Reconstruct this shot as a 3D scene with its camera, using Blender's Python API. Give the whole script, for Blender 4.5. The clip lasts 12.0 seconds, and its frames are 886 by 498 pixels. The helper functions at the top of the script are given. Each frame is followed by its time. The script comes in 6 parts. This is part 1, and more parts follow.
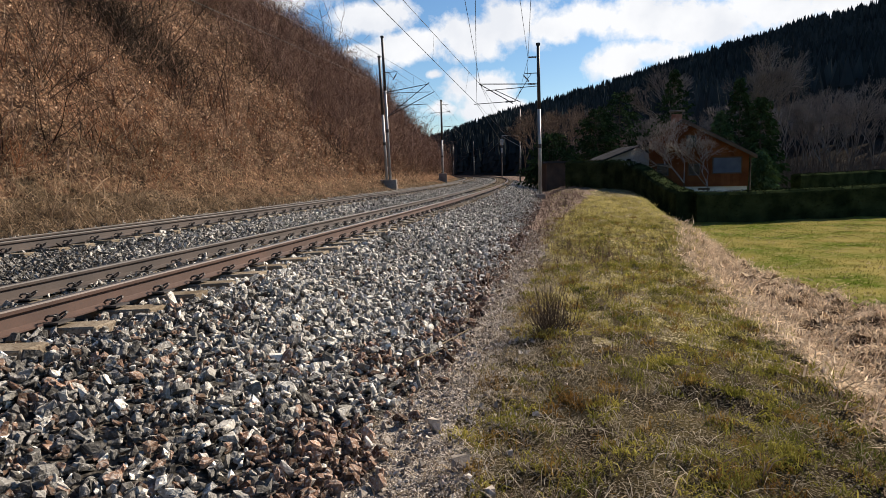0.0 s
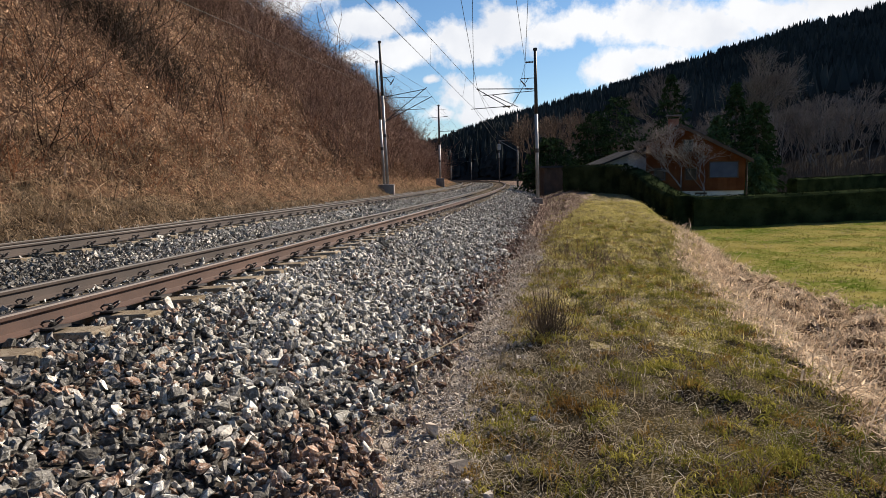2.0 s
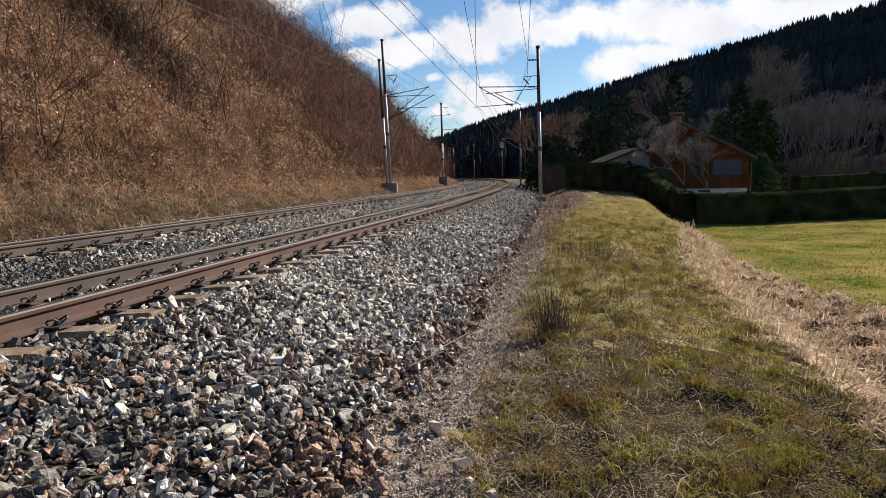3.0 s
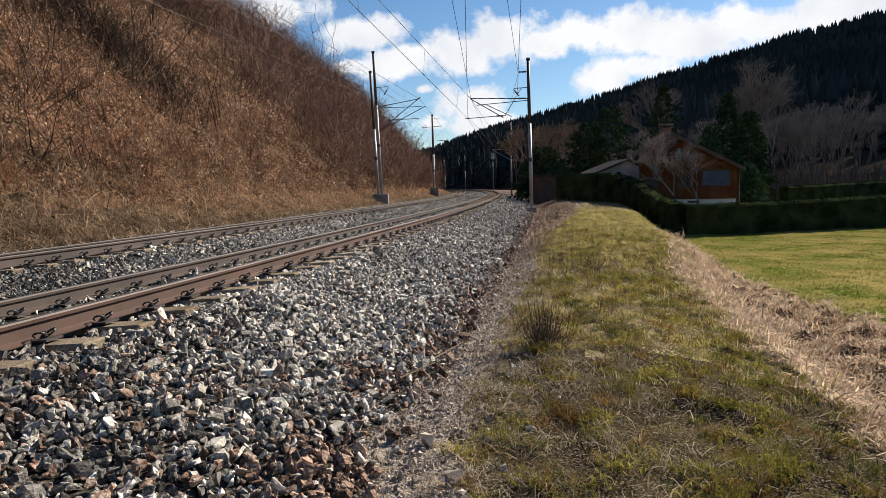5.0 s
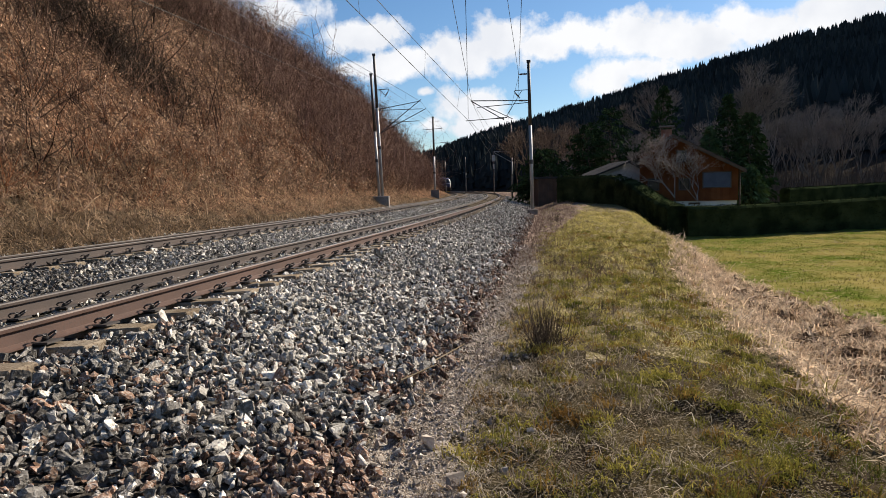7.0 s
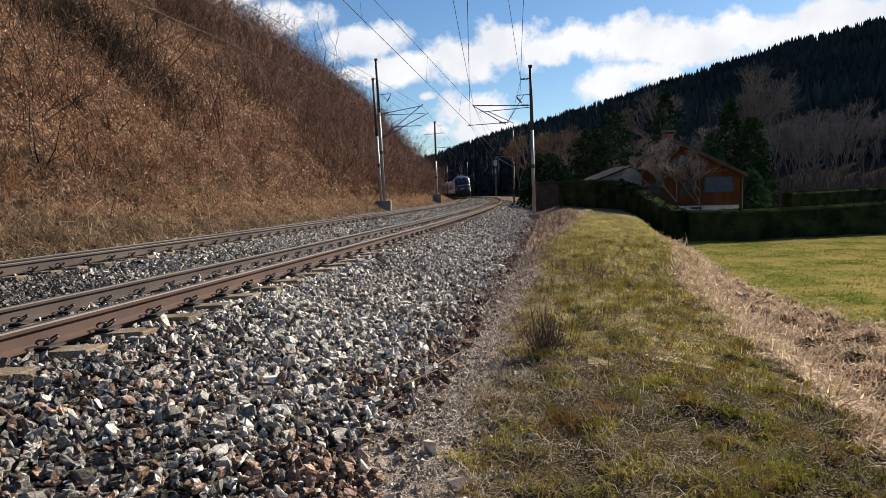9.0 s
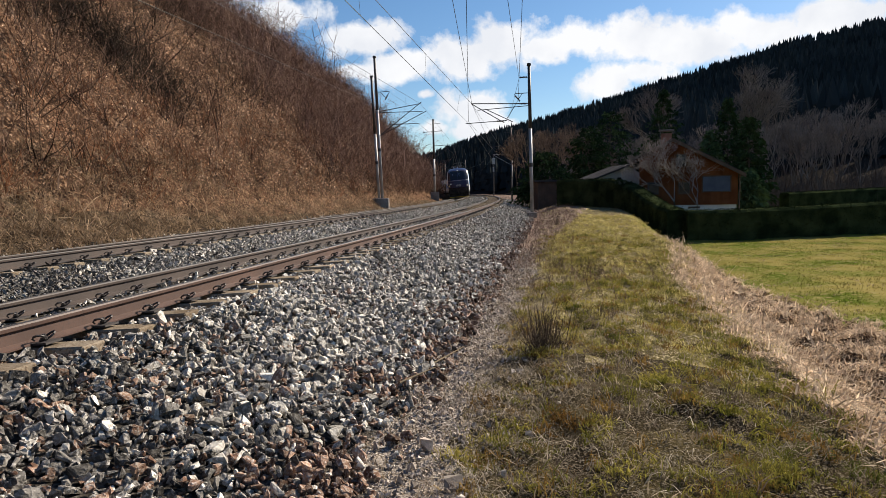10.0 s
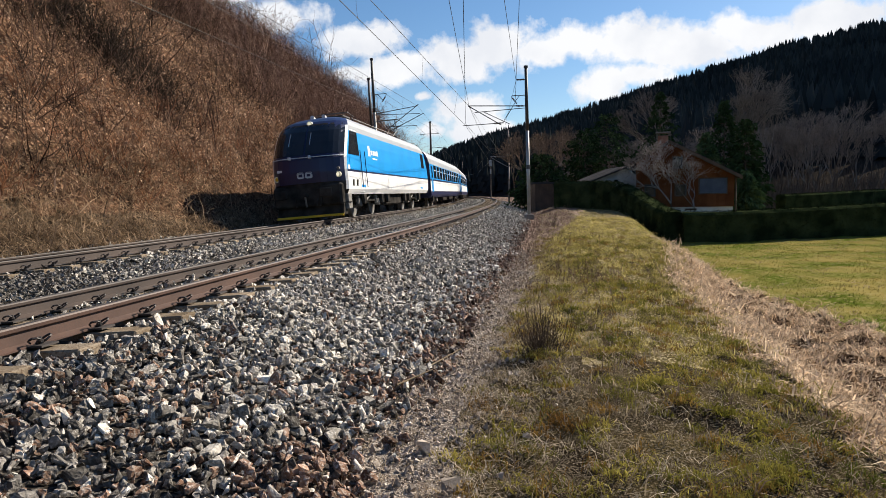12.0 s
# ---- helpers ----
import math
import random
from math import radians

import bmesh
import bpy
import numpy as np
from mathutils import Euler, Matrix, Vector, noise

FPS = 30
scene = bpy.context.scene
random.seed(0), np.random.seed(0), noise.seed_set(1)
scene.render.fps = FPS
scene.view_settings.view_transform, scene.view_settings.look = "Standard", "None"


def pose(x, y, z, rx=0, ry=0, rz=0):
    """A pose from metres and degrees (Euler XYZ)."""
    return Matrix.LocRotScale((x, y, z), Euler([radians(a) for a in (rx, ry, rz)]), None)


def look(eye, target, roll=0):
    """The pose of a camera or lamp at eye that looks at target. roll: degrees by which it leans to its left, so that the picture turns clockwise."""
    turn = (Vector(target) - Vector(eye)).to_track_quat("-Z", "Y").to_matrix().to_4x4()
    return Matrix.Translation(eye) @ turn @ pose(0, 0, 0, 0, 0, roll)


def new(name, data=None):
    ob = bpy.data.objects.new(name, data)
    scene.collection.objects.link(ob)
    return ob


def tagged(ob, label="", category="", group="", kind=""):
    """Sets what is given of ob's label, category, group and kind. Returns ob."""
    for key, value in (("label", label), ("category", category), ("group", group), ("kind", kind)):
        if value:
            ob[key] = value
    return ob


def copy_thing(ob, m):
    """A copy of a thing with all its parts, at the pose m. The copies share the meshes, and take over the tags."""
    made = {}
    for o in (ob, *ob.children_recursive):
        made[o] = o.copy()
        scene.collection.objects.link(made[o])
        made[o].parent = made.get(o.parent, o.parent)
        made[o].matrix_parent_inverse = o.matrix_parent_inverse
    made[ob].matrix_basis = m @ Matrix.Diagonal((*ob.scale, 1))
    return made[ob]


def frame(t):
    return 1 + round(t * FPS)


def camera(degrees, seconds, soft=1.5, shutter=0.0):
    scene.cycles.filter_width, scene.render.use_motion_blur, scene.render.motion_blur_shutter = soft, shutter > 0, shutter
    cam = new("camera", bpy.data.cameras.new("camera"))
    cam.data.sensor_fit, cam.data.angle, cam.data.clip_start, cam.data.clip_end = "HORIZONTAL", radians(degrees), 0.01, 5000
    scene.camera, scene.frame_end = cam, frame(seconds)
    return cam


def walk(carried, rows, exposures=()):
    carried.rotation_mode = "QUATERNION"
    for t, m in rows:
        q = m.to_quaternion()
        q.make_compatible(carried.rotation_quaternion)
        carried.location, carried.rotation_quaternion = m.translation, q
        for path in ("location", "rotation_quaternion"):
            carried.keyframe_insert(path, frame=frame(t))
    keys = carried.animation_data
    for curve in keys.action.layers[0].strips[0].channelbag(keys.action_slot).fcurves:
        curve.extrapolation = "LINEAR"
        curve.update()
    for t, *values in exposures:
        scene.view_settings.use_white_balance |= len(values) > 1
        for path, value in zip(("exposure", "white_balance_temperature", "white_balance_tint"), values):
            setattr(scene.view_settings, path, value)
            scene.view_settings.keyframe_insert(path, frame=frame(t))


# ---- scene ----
# ---- camera: held by hand at one spot, it only turns a little ----
cam = camera(70.93, 12.0, 0.8)
EYE = (0.0, 0.0, 1.55)
TURNS = (
    (0.0, -0.15, -6.96, 1.26),
    (0.5, -0.41, -6.82, 1.19),
    (1.0, -0.55, -6.77, 1.14),
    (1.5, -0.41, -7.06, 1.37),
    (2.0, -0.38, -6.54, 1.32),
    (2.5, -0.08, -6.70, 1.46),
    (4.5, -0.69, -6.20, 1.53),
    (5.0, -0.93, -5.71, 1.53),
    (5.5, -0.99, -5.50, 1.58),
    (6.0, -0.93, -5.52, 1.61),
    (6.5, -0.85, -5.48, 1.67),
    (7.0, -0.86, -5.51, 1.60),
    (9.0, -0.69, -5.09, 1.59),
    (9.5, -0.76, -5.13, 1.37),
    (10.0, -0.88, -5.28, 1.28),
    (10.5, -0.85, -5.29, 1.23),
    (11.0, -1.04, -5.19, 1.22),
    (11.5, -1.23, -5.09, 1.26),
    (12.0, -1.14, -5.09, 1.30),
)
walk(cam, [(t, pose(*EYE, 90 + p, r, y)) for t, y, p, r in TURNS])

# ---- world and sun ----
SUN_AZ, SUN_EL = 52.0, 34.0  # degrees to the right of +Y, above the horizon


def sky_world():
    w = bpy.data.worlds.new("sky")
    scene.world = w
    w.use_nodes = True
    n, l = w.node_tree.nodes, w.node_tree.links
    n.clear()
    out = n.new("ShaderNodeOutputWorld")
    bg = n.new("ShaderNodeBackground")
    sky = n.new("ShaderNodeTexSky")
    sky.sky_type = "NISHITA"
    sky.sun_disc = False
    sky.sun_elevation = radians(SUN_EL)
    sky.sun_rotation = radians(SUN_AZ)
    sky.air_density = 1.0
    sky.dust_density = 0.3
    sky.ozone_density = 3.5
    vivid = n.new("ShaderNodeHueSaturation")
    vivid.inputs["Saturation"].default_value = 1.15
    vivid.inputs["Value"].default_value = 1.45
    l.new(sky.outputs[0], vivid.inputs["Color"])
    co = n.new("ShaderNodeTexCoord")
    sep = n.new("ShaderNodeSeparateXYZ")
    l.new(co.outputs["Generated"], sep.inputs[0])

    def math_node(op, a, b=0.0, c=None):
        q = n.new("ShaderNodeMath")
        q.operation = op
        for k, v in enumerate((a, b) if c is None else (a, b, c)):
            if isinstance(v, (int, float)):
                q.inputs[k].default_value = v
            else:
                l.new(v, q.inputs[k])
        return q.outputs[0]

    # ahead of the path a direction is given by how far it lies aside (u) and up (v)
    ahead = math_node("MAXIMUM", sep.outputs[1], 0.05)
    u = math_node("DIVIDE", sep.outputs[0], ahead)
    v = math_node("DIVIDE", sep.outputs[2], ahead)
    field = None
    for cu, cv, a, b in CLOUDS:
        du = math_node("MULTIPLY", math_node("SUBTRACT", u, cu), 1 / a)
        dv = math_node("MULTIPLY", math_node("SUBTRACT", v, cv), 1 / b)
        d = math_node("SQRT", math_node("ADD", math_node("MULTIPLY", du, du), math_node("MULTIPLY", dv, dv)))
        f_ = math_node("SUBTRACT", 1.0, d)
        field = f_ if field is None else math_node("MAXIMUM", field, f_)
    field = math_node("MAXIMUM", field, -0.45)
    big = n.new("ShaderNodeTexNoise")
    big.inputs["Scale"].default_value = 15.0
    big.inputs["Detail"].default_value = 10
    big.inputs["Roughness"].default_value = 0.6
    l.new(co.outputs["Generated"], big.inputs["Vector"])
    wide = math_node("MULTIPLY", math_node("SUBTRACT", big.outputs["Fac"], 0.5), 2.7)
    dens = math_node("ADD", field, wide)
    ramp = n.new("ShaderNodeValToRGB")
    ramp.color_ramp.elements[0].position = 0.02
    ramp.color_ramp.elements[0].color = (0, 0, 0, 1)
    ramp.color_ramp.elements[1].position = 0.46
    ramp.color_ramp.elements[1].color = (1, 1, 1, 1)
    l.new(dens, ramp.inputs[0])
    thick = n.new("ShaderNodeValToRGB")
    thick.color_ramp.elements[0].position = 0.38
    thick.color_ramp.elements[0].color = (10.6, 10.9, 11.6, 1)
    thick.color_ramp.elements[1].position = 0.58
    thick.color_ramp.elements[1].color = (12.4, 12.5, 12.8, 1)
    heap = n.new("ShaderNodeTexNoise")
    heap.inputs["Scale"].default_value = 11.0
    heap.inputs["Detail"].default_value = 6
    l.new(co.outputs["Generated"], heap.inputs["Vector"])
    l.new(heap.outputs["Fac"], thick.inputs[0])
    mix = n.new("ShaderNodeMixRGB")
    l.new(ramp.outputs[0], mix.inputs[0])
    l.new(vivid.outputs[0], mix.inputs[1])
    l.new(thick.outputs[0], mix.inputs[2])
    l.new(mix.outputs[0], bg.inputs[0])
    bg.inputs[1].default_value = 0.0425
    l.new(bg.outputs[0], out.inputs[0])


# heaped clouds: aside, up, and their half widths
CLOUDS = (
    (-0.101, 0.240, 0.072, 0.029),
    (-0.045, 0.194, 0.072, 0.032),
    (-0.116, 0.191, 0.033, 0.013),
    (0.052, 0.213, 0.072, 0.043),
    (0.114, 0.231, 0.091, 0.046),
    (0.180, 0.217, 0.072, 0.043),
    (0.246, 0.230, 0.086, 0.040),
    (0.334, 0.226, 0.095, 0.040),
    (0.431, 0.220, 0.091, 0.032),
    (0.537, 0.241, 0.105, 0.038),
    (0.642, 0.256, 0.114, 0.048),
    (0.282, 0.170, 0.059, 0.036),
    (0.335, 0.180, 0.052, 0.027),
    (0.055, 0.129, 0.069, 0.036),
    (0.095, 0.095, 0.081, 0.023),
    (-0.004, 0.102, 0.038, 0.017),
    (-0.235, 0.277, 0.086, 0.031),
    (-0.011, 0.154, 0.021, 0.010),
    (-0.339, 0.348, 0.115, 0.058),
    (0.220, 0.345, 0.190, 0.040),
)
sky_world()
sun = new("sun", bpy.data.lights.new("sun", "SUN"))
sun.data.energy = 5.0
sun.data.angle = radians(0.53)
sun.data.color = (1.0, 0.90, 0.75)
az, el = radians(SUN_AZ), radians(SUN_EL)
sun.matrix_world = look((40 * math.sin(az) * math.cos(el), 40 * math.cos(az) * math.cos(el), 40 * math.sin(el)), (0, 0, 0))
scene.view_settings.exposure = 0.9


# ---- materials ----
def rgb(c):
    return (*c, 1.0)


def mat(name, a, b, scale=4.0, fine=40.0, rough=0.8, metal=0.0, bump=0.2, bump_scale=None, c=None, local=False, island=0.0, random_ob=0.0, low=0.35, high=0.65, thin=0.0):
    """A two-scale noise material: a to b in large patches, c (if given) in fine specks; island and random_ob vary the value piece by piece; thin lets light through blades and leaves."""
    m = bpy.data.materials.new(name)
    m.use_nodes = True
    n, l = m.node_tree.nodes, m.node_tree.links
    bs = n["Principled BSDF"]
    bs.inputs["Roughness"].default_value = rough
    bs.inputs["Metallic"].default_value = metal
    bs.inputs["Specular IOR Level"].default_value = 0.0 if rough >= 0.75 else 0.5
    if local:
        co = n.new("ShaderNodeTexCoord").outputs["Object"]
    else:
        co = n.new("ShaderNodeNewGeometry").outputs["Position"]
    n1 = n.new("ShaderNodeTexNoise")
    n1.inputs["Scale"].default_value = scale
    n1.inputs["Detail"].default_value = 5
    l.new(co, n1.inputs["Vector"])
    r1 = n.new("ShaderNodeValToRGB")
    r1.color_ramp.elements[0].position, r1.color_ramp.elements[0].color = low, rgb(a)
    r1.color_ramp.elements[1].position, r1.color_ramp.elements[1].color = high, rgb(b)
    l.new(n1.outputs["Fac"], r1.inputs[0])
    col = r1.outputs[0]
    n2 = n.new("ShaderNodeTexNoise")
    n2.inputs["Scale"].default_value = fine
    n2.inputs["Detail"].default_value = 4
    l.new(co, n2.inputs["Vector"])
    if c:
        r2 = n.new("ShaderNodeValToRGB")
        r2.color_ramp.elements[0].position = 0.5
        r2.color_ramp.elements[1].position = 0.66
        l.new(n2.outputs["Fac"], r2.inputs[0])
        mx = n.new("ShaderNodeMixRGB")
        mx.inputs[2].default_value = rgb(c)
        l.new(r2.outputs[0], mx.inputs[0])
        l.new(col, mx.inputs[1])
        col = mx.outputs[0]
    if island or random_ob:
        if island:
            src, amount = n.new("ShaderNodeNewGeometry").outputs["Random Per Island"], island
        else:
            src, amount = n.new("ShaderNodeObjectInfo").outputs["Random"], random_ob
        mr = n.new("ShaderNodeMapRange")
        mr.inputs["To Min"].default_value = 1.0 - amount
        mr.inputs["To Max"].default_value = 1.0 + amount
        l.new(src, mr.inputs["Value"])
        hs = n.new("ShaderNodeHueSaturation")
        l.new(mr.outputs[0], hs.inputs["Value"])
        l.new(col, hs.inputs["Color"])
        col = hs.outputs[0]
    l.new(col, bs.inputs["Base Color"])
    if thin:
        tr = n.new("ShaderNodeBsdfTranslucent")
        l.new(col, tr.inputs["Color"])
        ms = n.new("ShaderNodeMixShader")
        ms.inputs[0].default_value = thin
        l.new(bs.outputs[0], ms.inputs[1])
        l.new(tr.outputs[0], ms.inputs[2])
        l.new(ms.outputs[0], n["Material Output"].inputs["Surface"])
    if bump:
        bp = n.new("ShaderNodeBump")
        bp.inputs["Strength"].default_value = bump
        bp.inputs["Distance"].default_value = 0.03
        l.new(n2.outputs["Fac"], bp.inputs["Height"])
        l.new(bp.outputs[0], bs.inputs["Normal"])
    return m


M = {}
M["litter"] = mat("leaf_litter", (0.020, 0.012, 0.009), (0.10, 0.055, 0.034), 1.3, 9, 0.95, bump=1.0, c=(0.26, 0.16, 0.10))
M["foot_grass"] = mat("dry_foot_grass", (0.022, 0.016, 0.011), (0.07, 0.05, 0.032), 2.0, 30, 0.95, bump=0.9, c=(0.15, 0.11, 0.075))
# near-black: the shade between the stones is put into the bed's colour
M["shaded_ballast_bed"] = mat("shaded_ballast_bed", (0.020, 0.017, 0.014), (0.06, 0.053, 0.046), 9, 26, 0.95, bump=1.0, c=(0.12, 0.107, 0.095))
M["path"] = mat("gravel_path", (0.105, 0.083, 0.068), (0.25, 0.21, 0.178), 3, 70, 0.95, bump=0.7, c=(0.52, 0.46, 0.40))
M["verge"] = mat("mossy_verge", (0.020, 0.015, 0.010), (0.075, 0.058, 0.028), 2.2, 70, 0.95, bump=0.9, c=(0.17, 0.14, 0.10))
M["verge_dry"] = mat("dry_verge", (0.062, 0.049, 0.020), (0.25, 0.20, 0.082), 1.6, 40, 0.95, bump=1.0, c=(0.42, 0.35, 0.22))
M["path_dry"] = mat("overgrown_path", (0.085, 0.056, 0.043), (0.21, 0.15, 0.12), 2.5, 40, 0.95, bump=1.0, c=(0.38, 0.29, 0.24))
M["strip"] = mat("dead_grass", (0.035, 0.020, 0.012), (0.16, 0.10, 0.06), 3.0, 28, 0.95, bump=1.0, c=(0.32, 0.235, 0.16))
M["meadow"] = mat("meadow", (0.075, 0.10, 0.014), (0.225, 0.178, 0.058), 0.6, 7, 0.95, bump=1.0, c=(0.23, 0.195, 0.08), low=0.36, high=0.64)
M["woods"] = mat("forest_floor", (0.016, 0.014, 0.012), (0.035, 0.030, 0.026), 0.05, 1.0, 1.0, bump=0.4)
M["steel_rust"] = mat("rail_rust", (0.046, 0.023, 0.017), (0.092, 0.047, 0.033), 1.2, 60, 0.62, 0.0, 0.06, c=(0.06, 0.034, 0.026))
M["steel_dark"] = mat("rail_side_dark", (0.034, 0.023, 0.019), (0.062, 0.042, 0.034), 1.5, 60, 0.65, 0.0, 0.06)
M["steel_head"] = mat("rail_head", (0.08, 0.073, 0.07), (0.14, 0.13, 0.122), 2, 90, 0.5, 0.6, 0.03)
M["sleeper"] = mat("sleeper_concrete", (0.17, 0.13, 0.09), (0.30, 0.245, 0.185), 3, 50, 0.9, bump=0.4, c=(0.14, 0.10, 0.07), random_ob=0.2)
M["concrete"] = mat("concrete", (0.17, 0.15, 0.135), (0.30, 0.275, 0.25), 1.5, 30, 0.9, bump=0.4, c=(0.13, 0.11, 0.10))
M["mast_steel"] = mat("mast_steel", (0.22, 0.22, 0.218), (0.36, 0.36, 0.352), 1.0, 20, 0.5, 0.3, 0.1)
M["mast_dark"] = mat("mast_dark_steel", (0.035, 0.03, 0.03), (0.07, 0.06, 0.055), 1.0, 20, 0.6, 0.3, 0.1)
M["wire"] = mat("copper_wire", (0.03, 0.028, 0.026), (0.05, 0.045, 0.04), 2, 30, 0.5, 0.5, 0)
M["insulator"] = mat("insulator", (0.05, 0.035, 0.03), (0.08, 0.05, 0.04), 4, 30, 0.3, 0, 0)
M["hedge"] = mat("hedge_leaf", (0.012, 0.018, 0.008), (0.042, 0.052, 0.022), 1.2, 20, 0.75, bump=0.3, island=0.6)
M["wood_red"] = mat("brown_boards", (0.115, 0.042, 0.020), (0.18, 0.070, 0.032), 1.0, 30, 0.75, bump=0.3, random_ob=0.12)
M["wood_dark"] = mat("dark_wood", (0.05, 0.03, 0.02), (0.09, 0.055, 0.035), 2, 30, 0.7, bump=0.2)
M["white_wall"] = mat("white_render", (0.55, 0.55, 0.55), (0.72, 0.72, 0.70), 0.8, 30, 0.9, bump=0.2)
M["roof"] = mat("roof_sheet", (0.040, 0.039, 0.041), (0.075, 0.072, 0.074), 1.0, 20, 0.85, bump=0.2)
M["shutter"] = mat("blue_shutter", (0.045, 0.065, 0.12), (0.075, 0.10, 0.165), 1.5, 30, 0.6, bump=0.1)
M["mast_far"] = mat("mast_weathered", (0.075, 0.075, 0.078), (0.13, 0.13, 0.13), 1.0, 20, 0.7, 0.1, 0.1)
M["brick"] = mat("chimney_brick", (0.22, 0.10, 0.07), (0.32, 0.17, 0.12), 5, 40, 0.9, bump=0.3)


# ---- mesh helpers ----
def mesh_np(name, V, F, material, smooth=False, slots=None):
    """A mesh of triangles or quads (F: n x 3 or n x 4) from arrays."""
    me = bpy.data.meshes.new(name)
    V = np.asarray(V, dtype=np.float32)
    F = np.asarray(F, dtype=np.int32)
    k = F.shape[1]
    me.vertices.add(len(V))
    me.vertices.foreach_set("co", V.ravel())
    me.loops.add(F.size)
    me.loops.foreach_set("vertex_index", F.ravel())
    me.polygons.add(len(F))
    me.polygons.foreach_set("loop_start", np.arange(0, F.size, k, dtype=np.int32))
    for m_ in material if isinstance(material, (list, tuple)) else [material]:
        me.materials.append(m_)
    if slots is not None:
        me.polygons.foreach_set("material_index", np.asarray(slots, dtype=np.int32))
    me.polygons.foreach_set("use_smooth", np.full(len(F), smooth))
    me.update(calc_edges=True)
    return me


def from_bm(name, bm, material, smooth=False):
    me = bpy.data.meshes.new(name)
    bmesh.ops.recalc_face_normals(bm, faces=bm.faces)
    for f_ in bm.faces:
        f_.smooth = smooth
    bm.to_mesh(me)
    bm.free()
    for m_ in material if isinstance(material, (list, tuple)) else [material]:
        me.materials.append(m_)
    return me


def part(name, bm, material, parent, label="", smooth=False):
    me = bm if isinstance(bm, bpy.types.Mesh) else from_bm(name, bm, material, smooth)
    ob = new(name, me)
    if parent is not None:
        ob.parent = parent
    if label:
        tagged(ob, label)
    return ob


def box(bm, x0, x1, y0, y1, z0, z1, bevel=0.0):
    r = bmesh.ops.create_cube(bm, size=1.0)
    for v in r["verts"]:
        v.co = Vector(((x0 + x1) / 2 + v.co.x * (x1 - x0), (y0 + y1) / 2 + v.co.y * (y1 - y0), (z0 + z1) / 2 + v.co.z * (z1 - z0)))
    if bevel:
        es = list({e for v in r["verts"] for e in v.link_edges})
        bmesh.ops.bevel(bm, geom=es, offset=bevel, segments=1, affect="EDGES")
    return bm


def tube(bm, p, q, r0, r1=None, n=8):
    p, q = Vector(p), Vector(q)
    r1 = r0 if r1 is None else r1
    turn = (q - p).to_track_quat("Z", "Y").to_matrix()
    a, b = [], []
    for i in range(n):
        u = 2 * math.pi * i / n
        w = turn @ Vector((math.cos(u), math.sin(u), 0))
        a.append(bm.verts.new(p + w * r0))
        b.append(bm.verts.new(q + w * r1))
    for i in range(n):
        bm.faces.new((a[i], a[(i + 1) % n], b[(i + 1) % n], b[i]))
    bm.faces.new(list(reversed(a)))
    bm.faces.new(b)
    return bm


def slab(bm, pts, axis, d0, d1):
    """An extruded polygon: pts in the two other axes, from d0 to d1 along the axis (0 x, 1 y)."""
    def at(u, v, d):
        return Vector((d, u, v)) if axis == 0 else Vector((u, d, v))
    a = [bm.verts.new(at(u, v, d0)) for u, v in pts]
    b = [bm.verts.new(at(u, v, d1)) for u, v in pts]
    n = len(pts)
    for i in range(n):
        bm.faces.new((a[i], a[(i + 1) % n], b[(i + 1) % n], b[i]))
    bm.faces.new(list(reversed(a)))
    bm.faces.new(b)
    return bm


def scatter(name, kinds, pos, turns, sizes, pick, material, parent=None):
    """One mesh of many small copies: kinds is a list of (V, F triangles), pick the kind of each copy, turns n x 3 x 3, sizes n x 3."""
    VV, FF, base = [], [], 0
    for k, (v, f_) in enumerate(kinds):
        i = np.nonzero(pick == k)[0]
        if not len(i):
            continue
        w = v[None, :, :] * sizes[i][:, None, :]
        w = np.einsum("nij,nkj->nki", turns[i], w) + pos[i][:, None, :]
        VV.append(w.reshape(-1, 3))
        FF.append((f_[None] + (np.arange(len(i)) * len(v))[:, None, None] + base).reshape(-1, 3))
        base += w.shape[0] * w.shape[1]
    return part(name, mesh_np(name, np.concatenate(VV), np.concatenate(FF), material), None, parent)


def turns_z(a, lean=0.0, rng=np.random):
    """Random leans about x and y after a turn about z."""
    n = len(a)
    c, s = np.cos(a), np.sin(a)
    R = np.zeros((n, 3, 3))
    R[:, 0, 0], R[:, 0, 1], R[:, 1, 0], R[:, 1, 1], R[:, 2, 2] = c, -s, s, c, 1
    if lean:
        b = rng.normal(0, lean, n)
        L = np.zeros((n, 3, 3))
        L[:, 0, 0] = 1
        L[:, 1, 1], L[:, 1, 2], L[:, 2, 1], L[:, 2, 2] = np.cos(b), -np.sin(b), np.sin(b), np.cos(b)
        R = R @ L
    return R


def turns_any(n, rng):
    q = rng.normal(size=(n, 4))
    q /= np.linalg.norm(q, axis=1)[:, None]
    w, x, y, z = q.T
    return np.stack([np.stack([1 - 2 * (y * y + z * z), 2 * (x * y - z * w), 2 * (x * z + y * w)], 1),
                     np.stack([2 * (x * y + z * w), 1 - 2 * (x * x + z * z), 2 * (y * z - x * w)], 1),
                     np.stack([2 * (x * z - y * w), 2 * (y * z + x * w), 1 - 2 * (x * x + y * y)], 1)], 1)


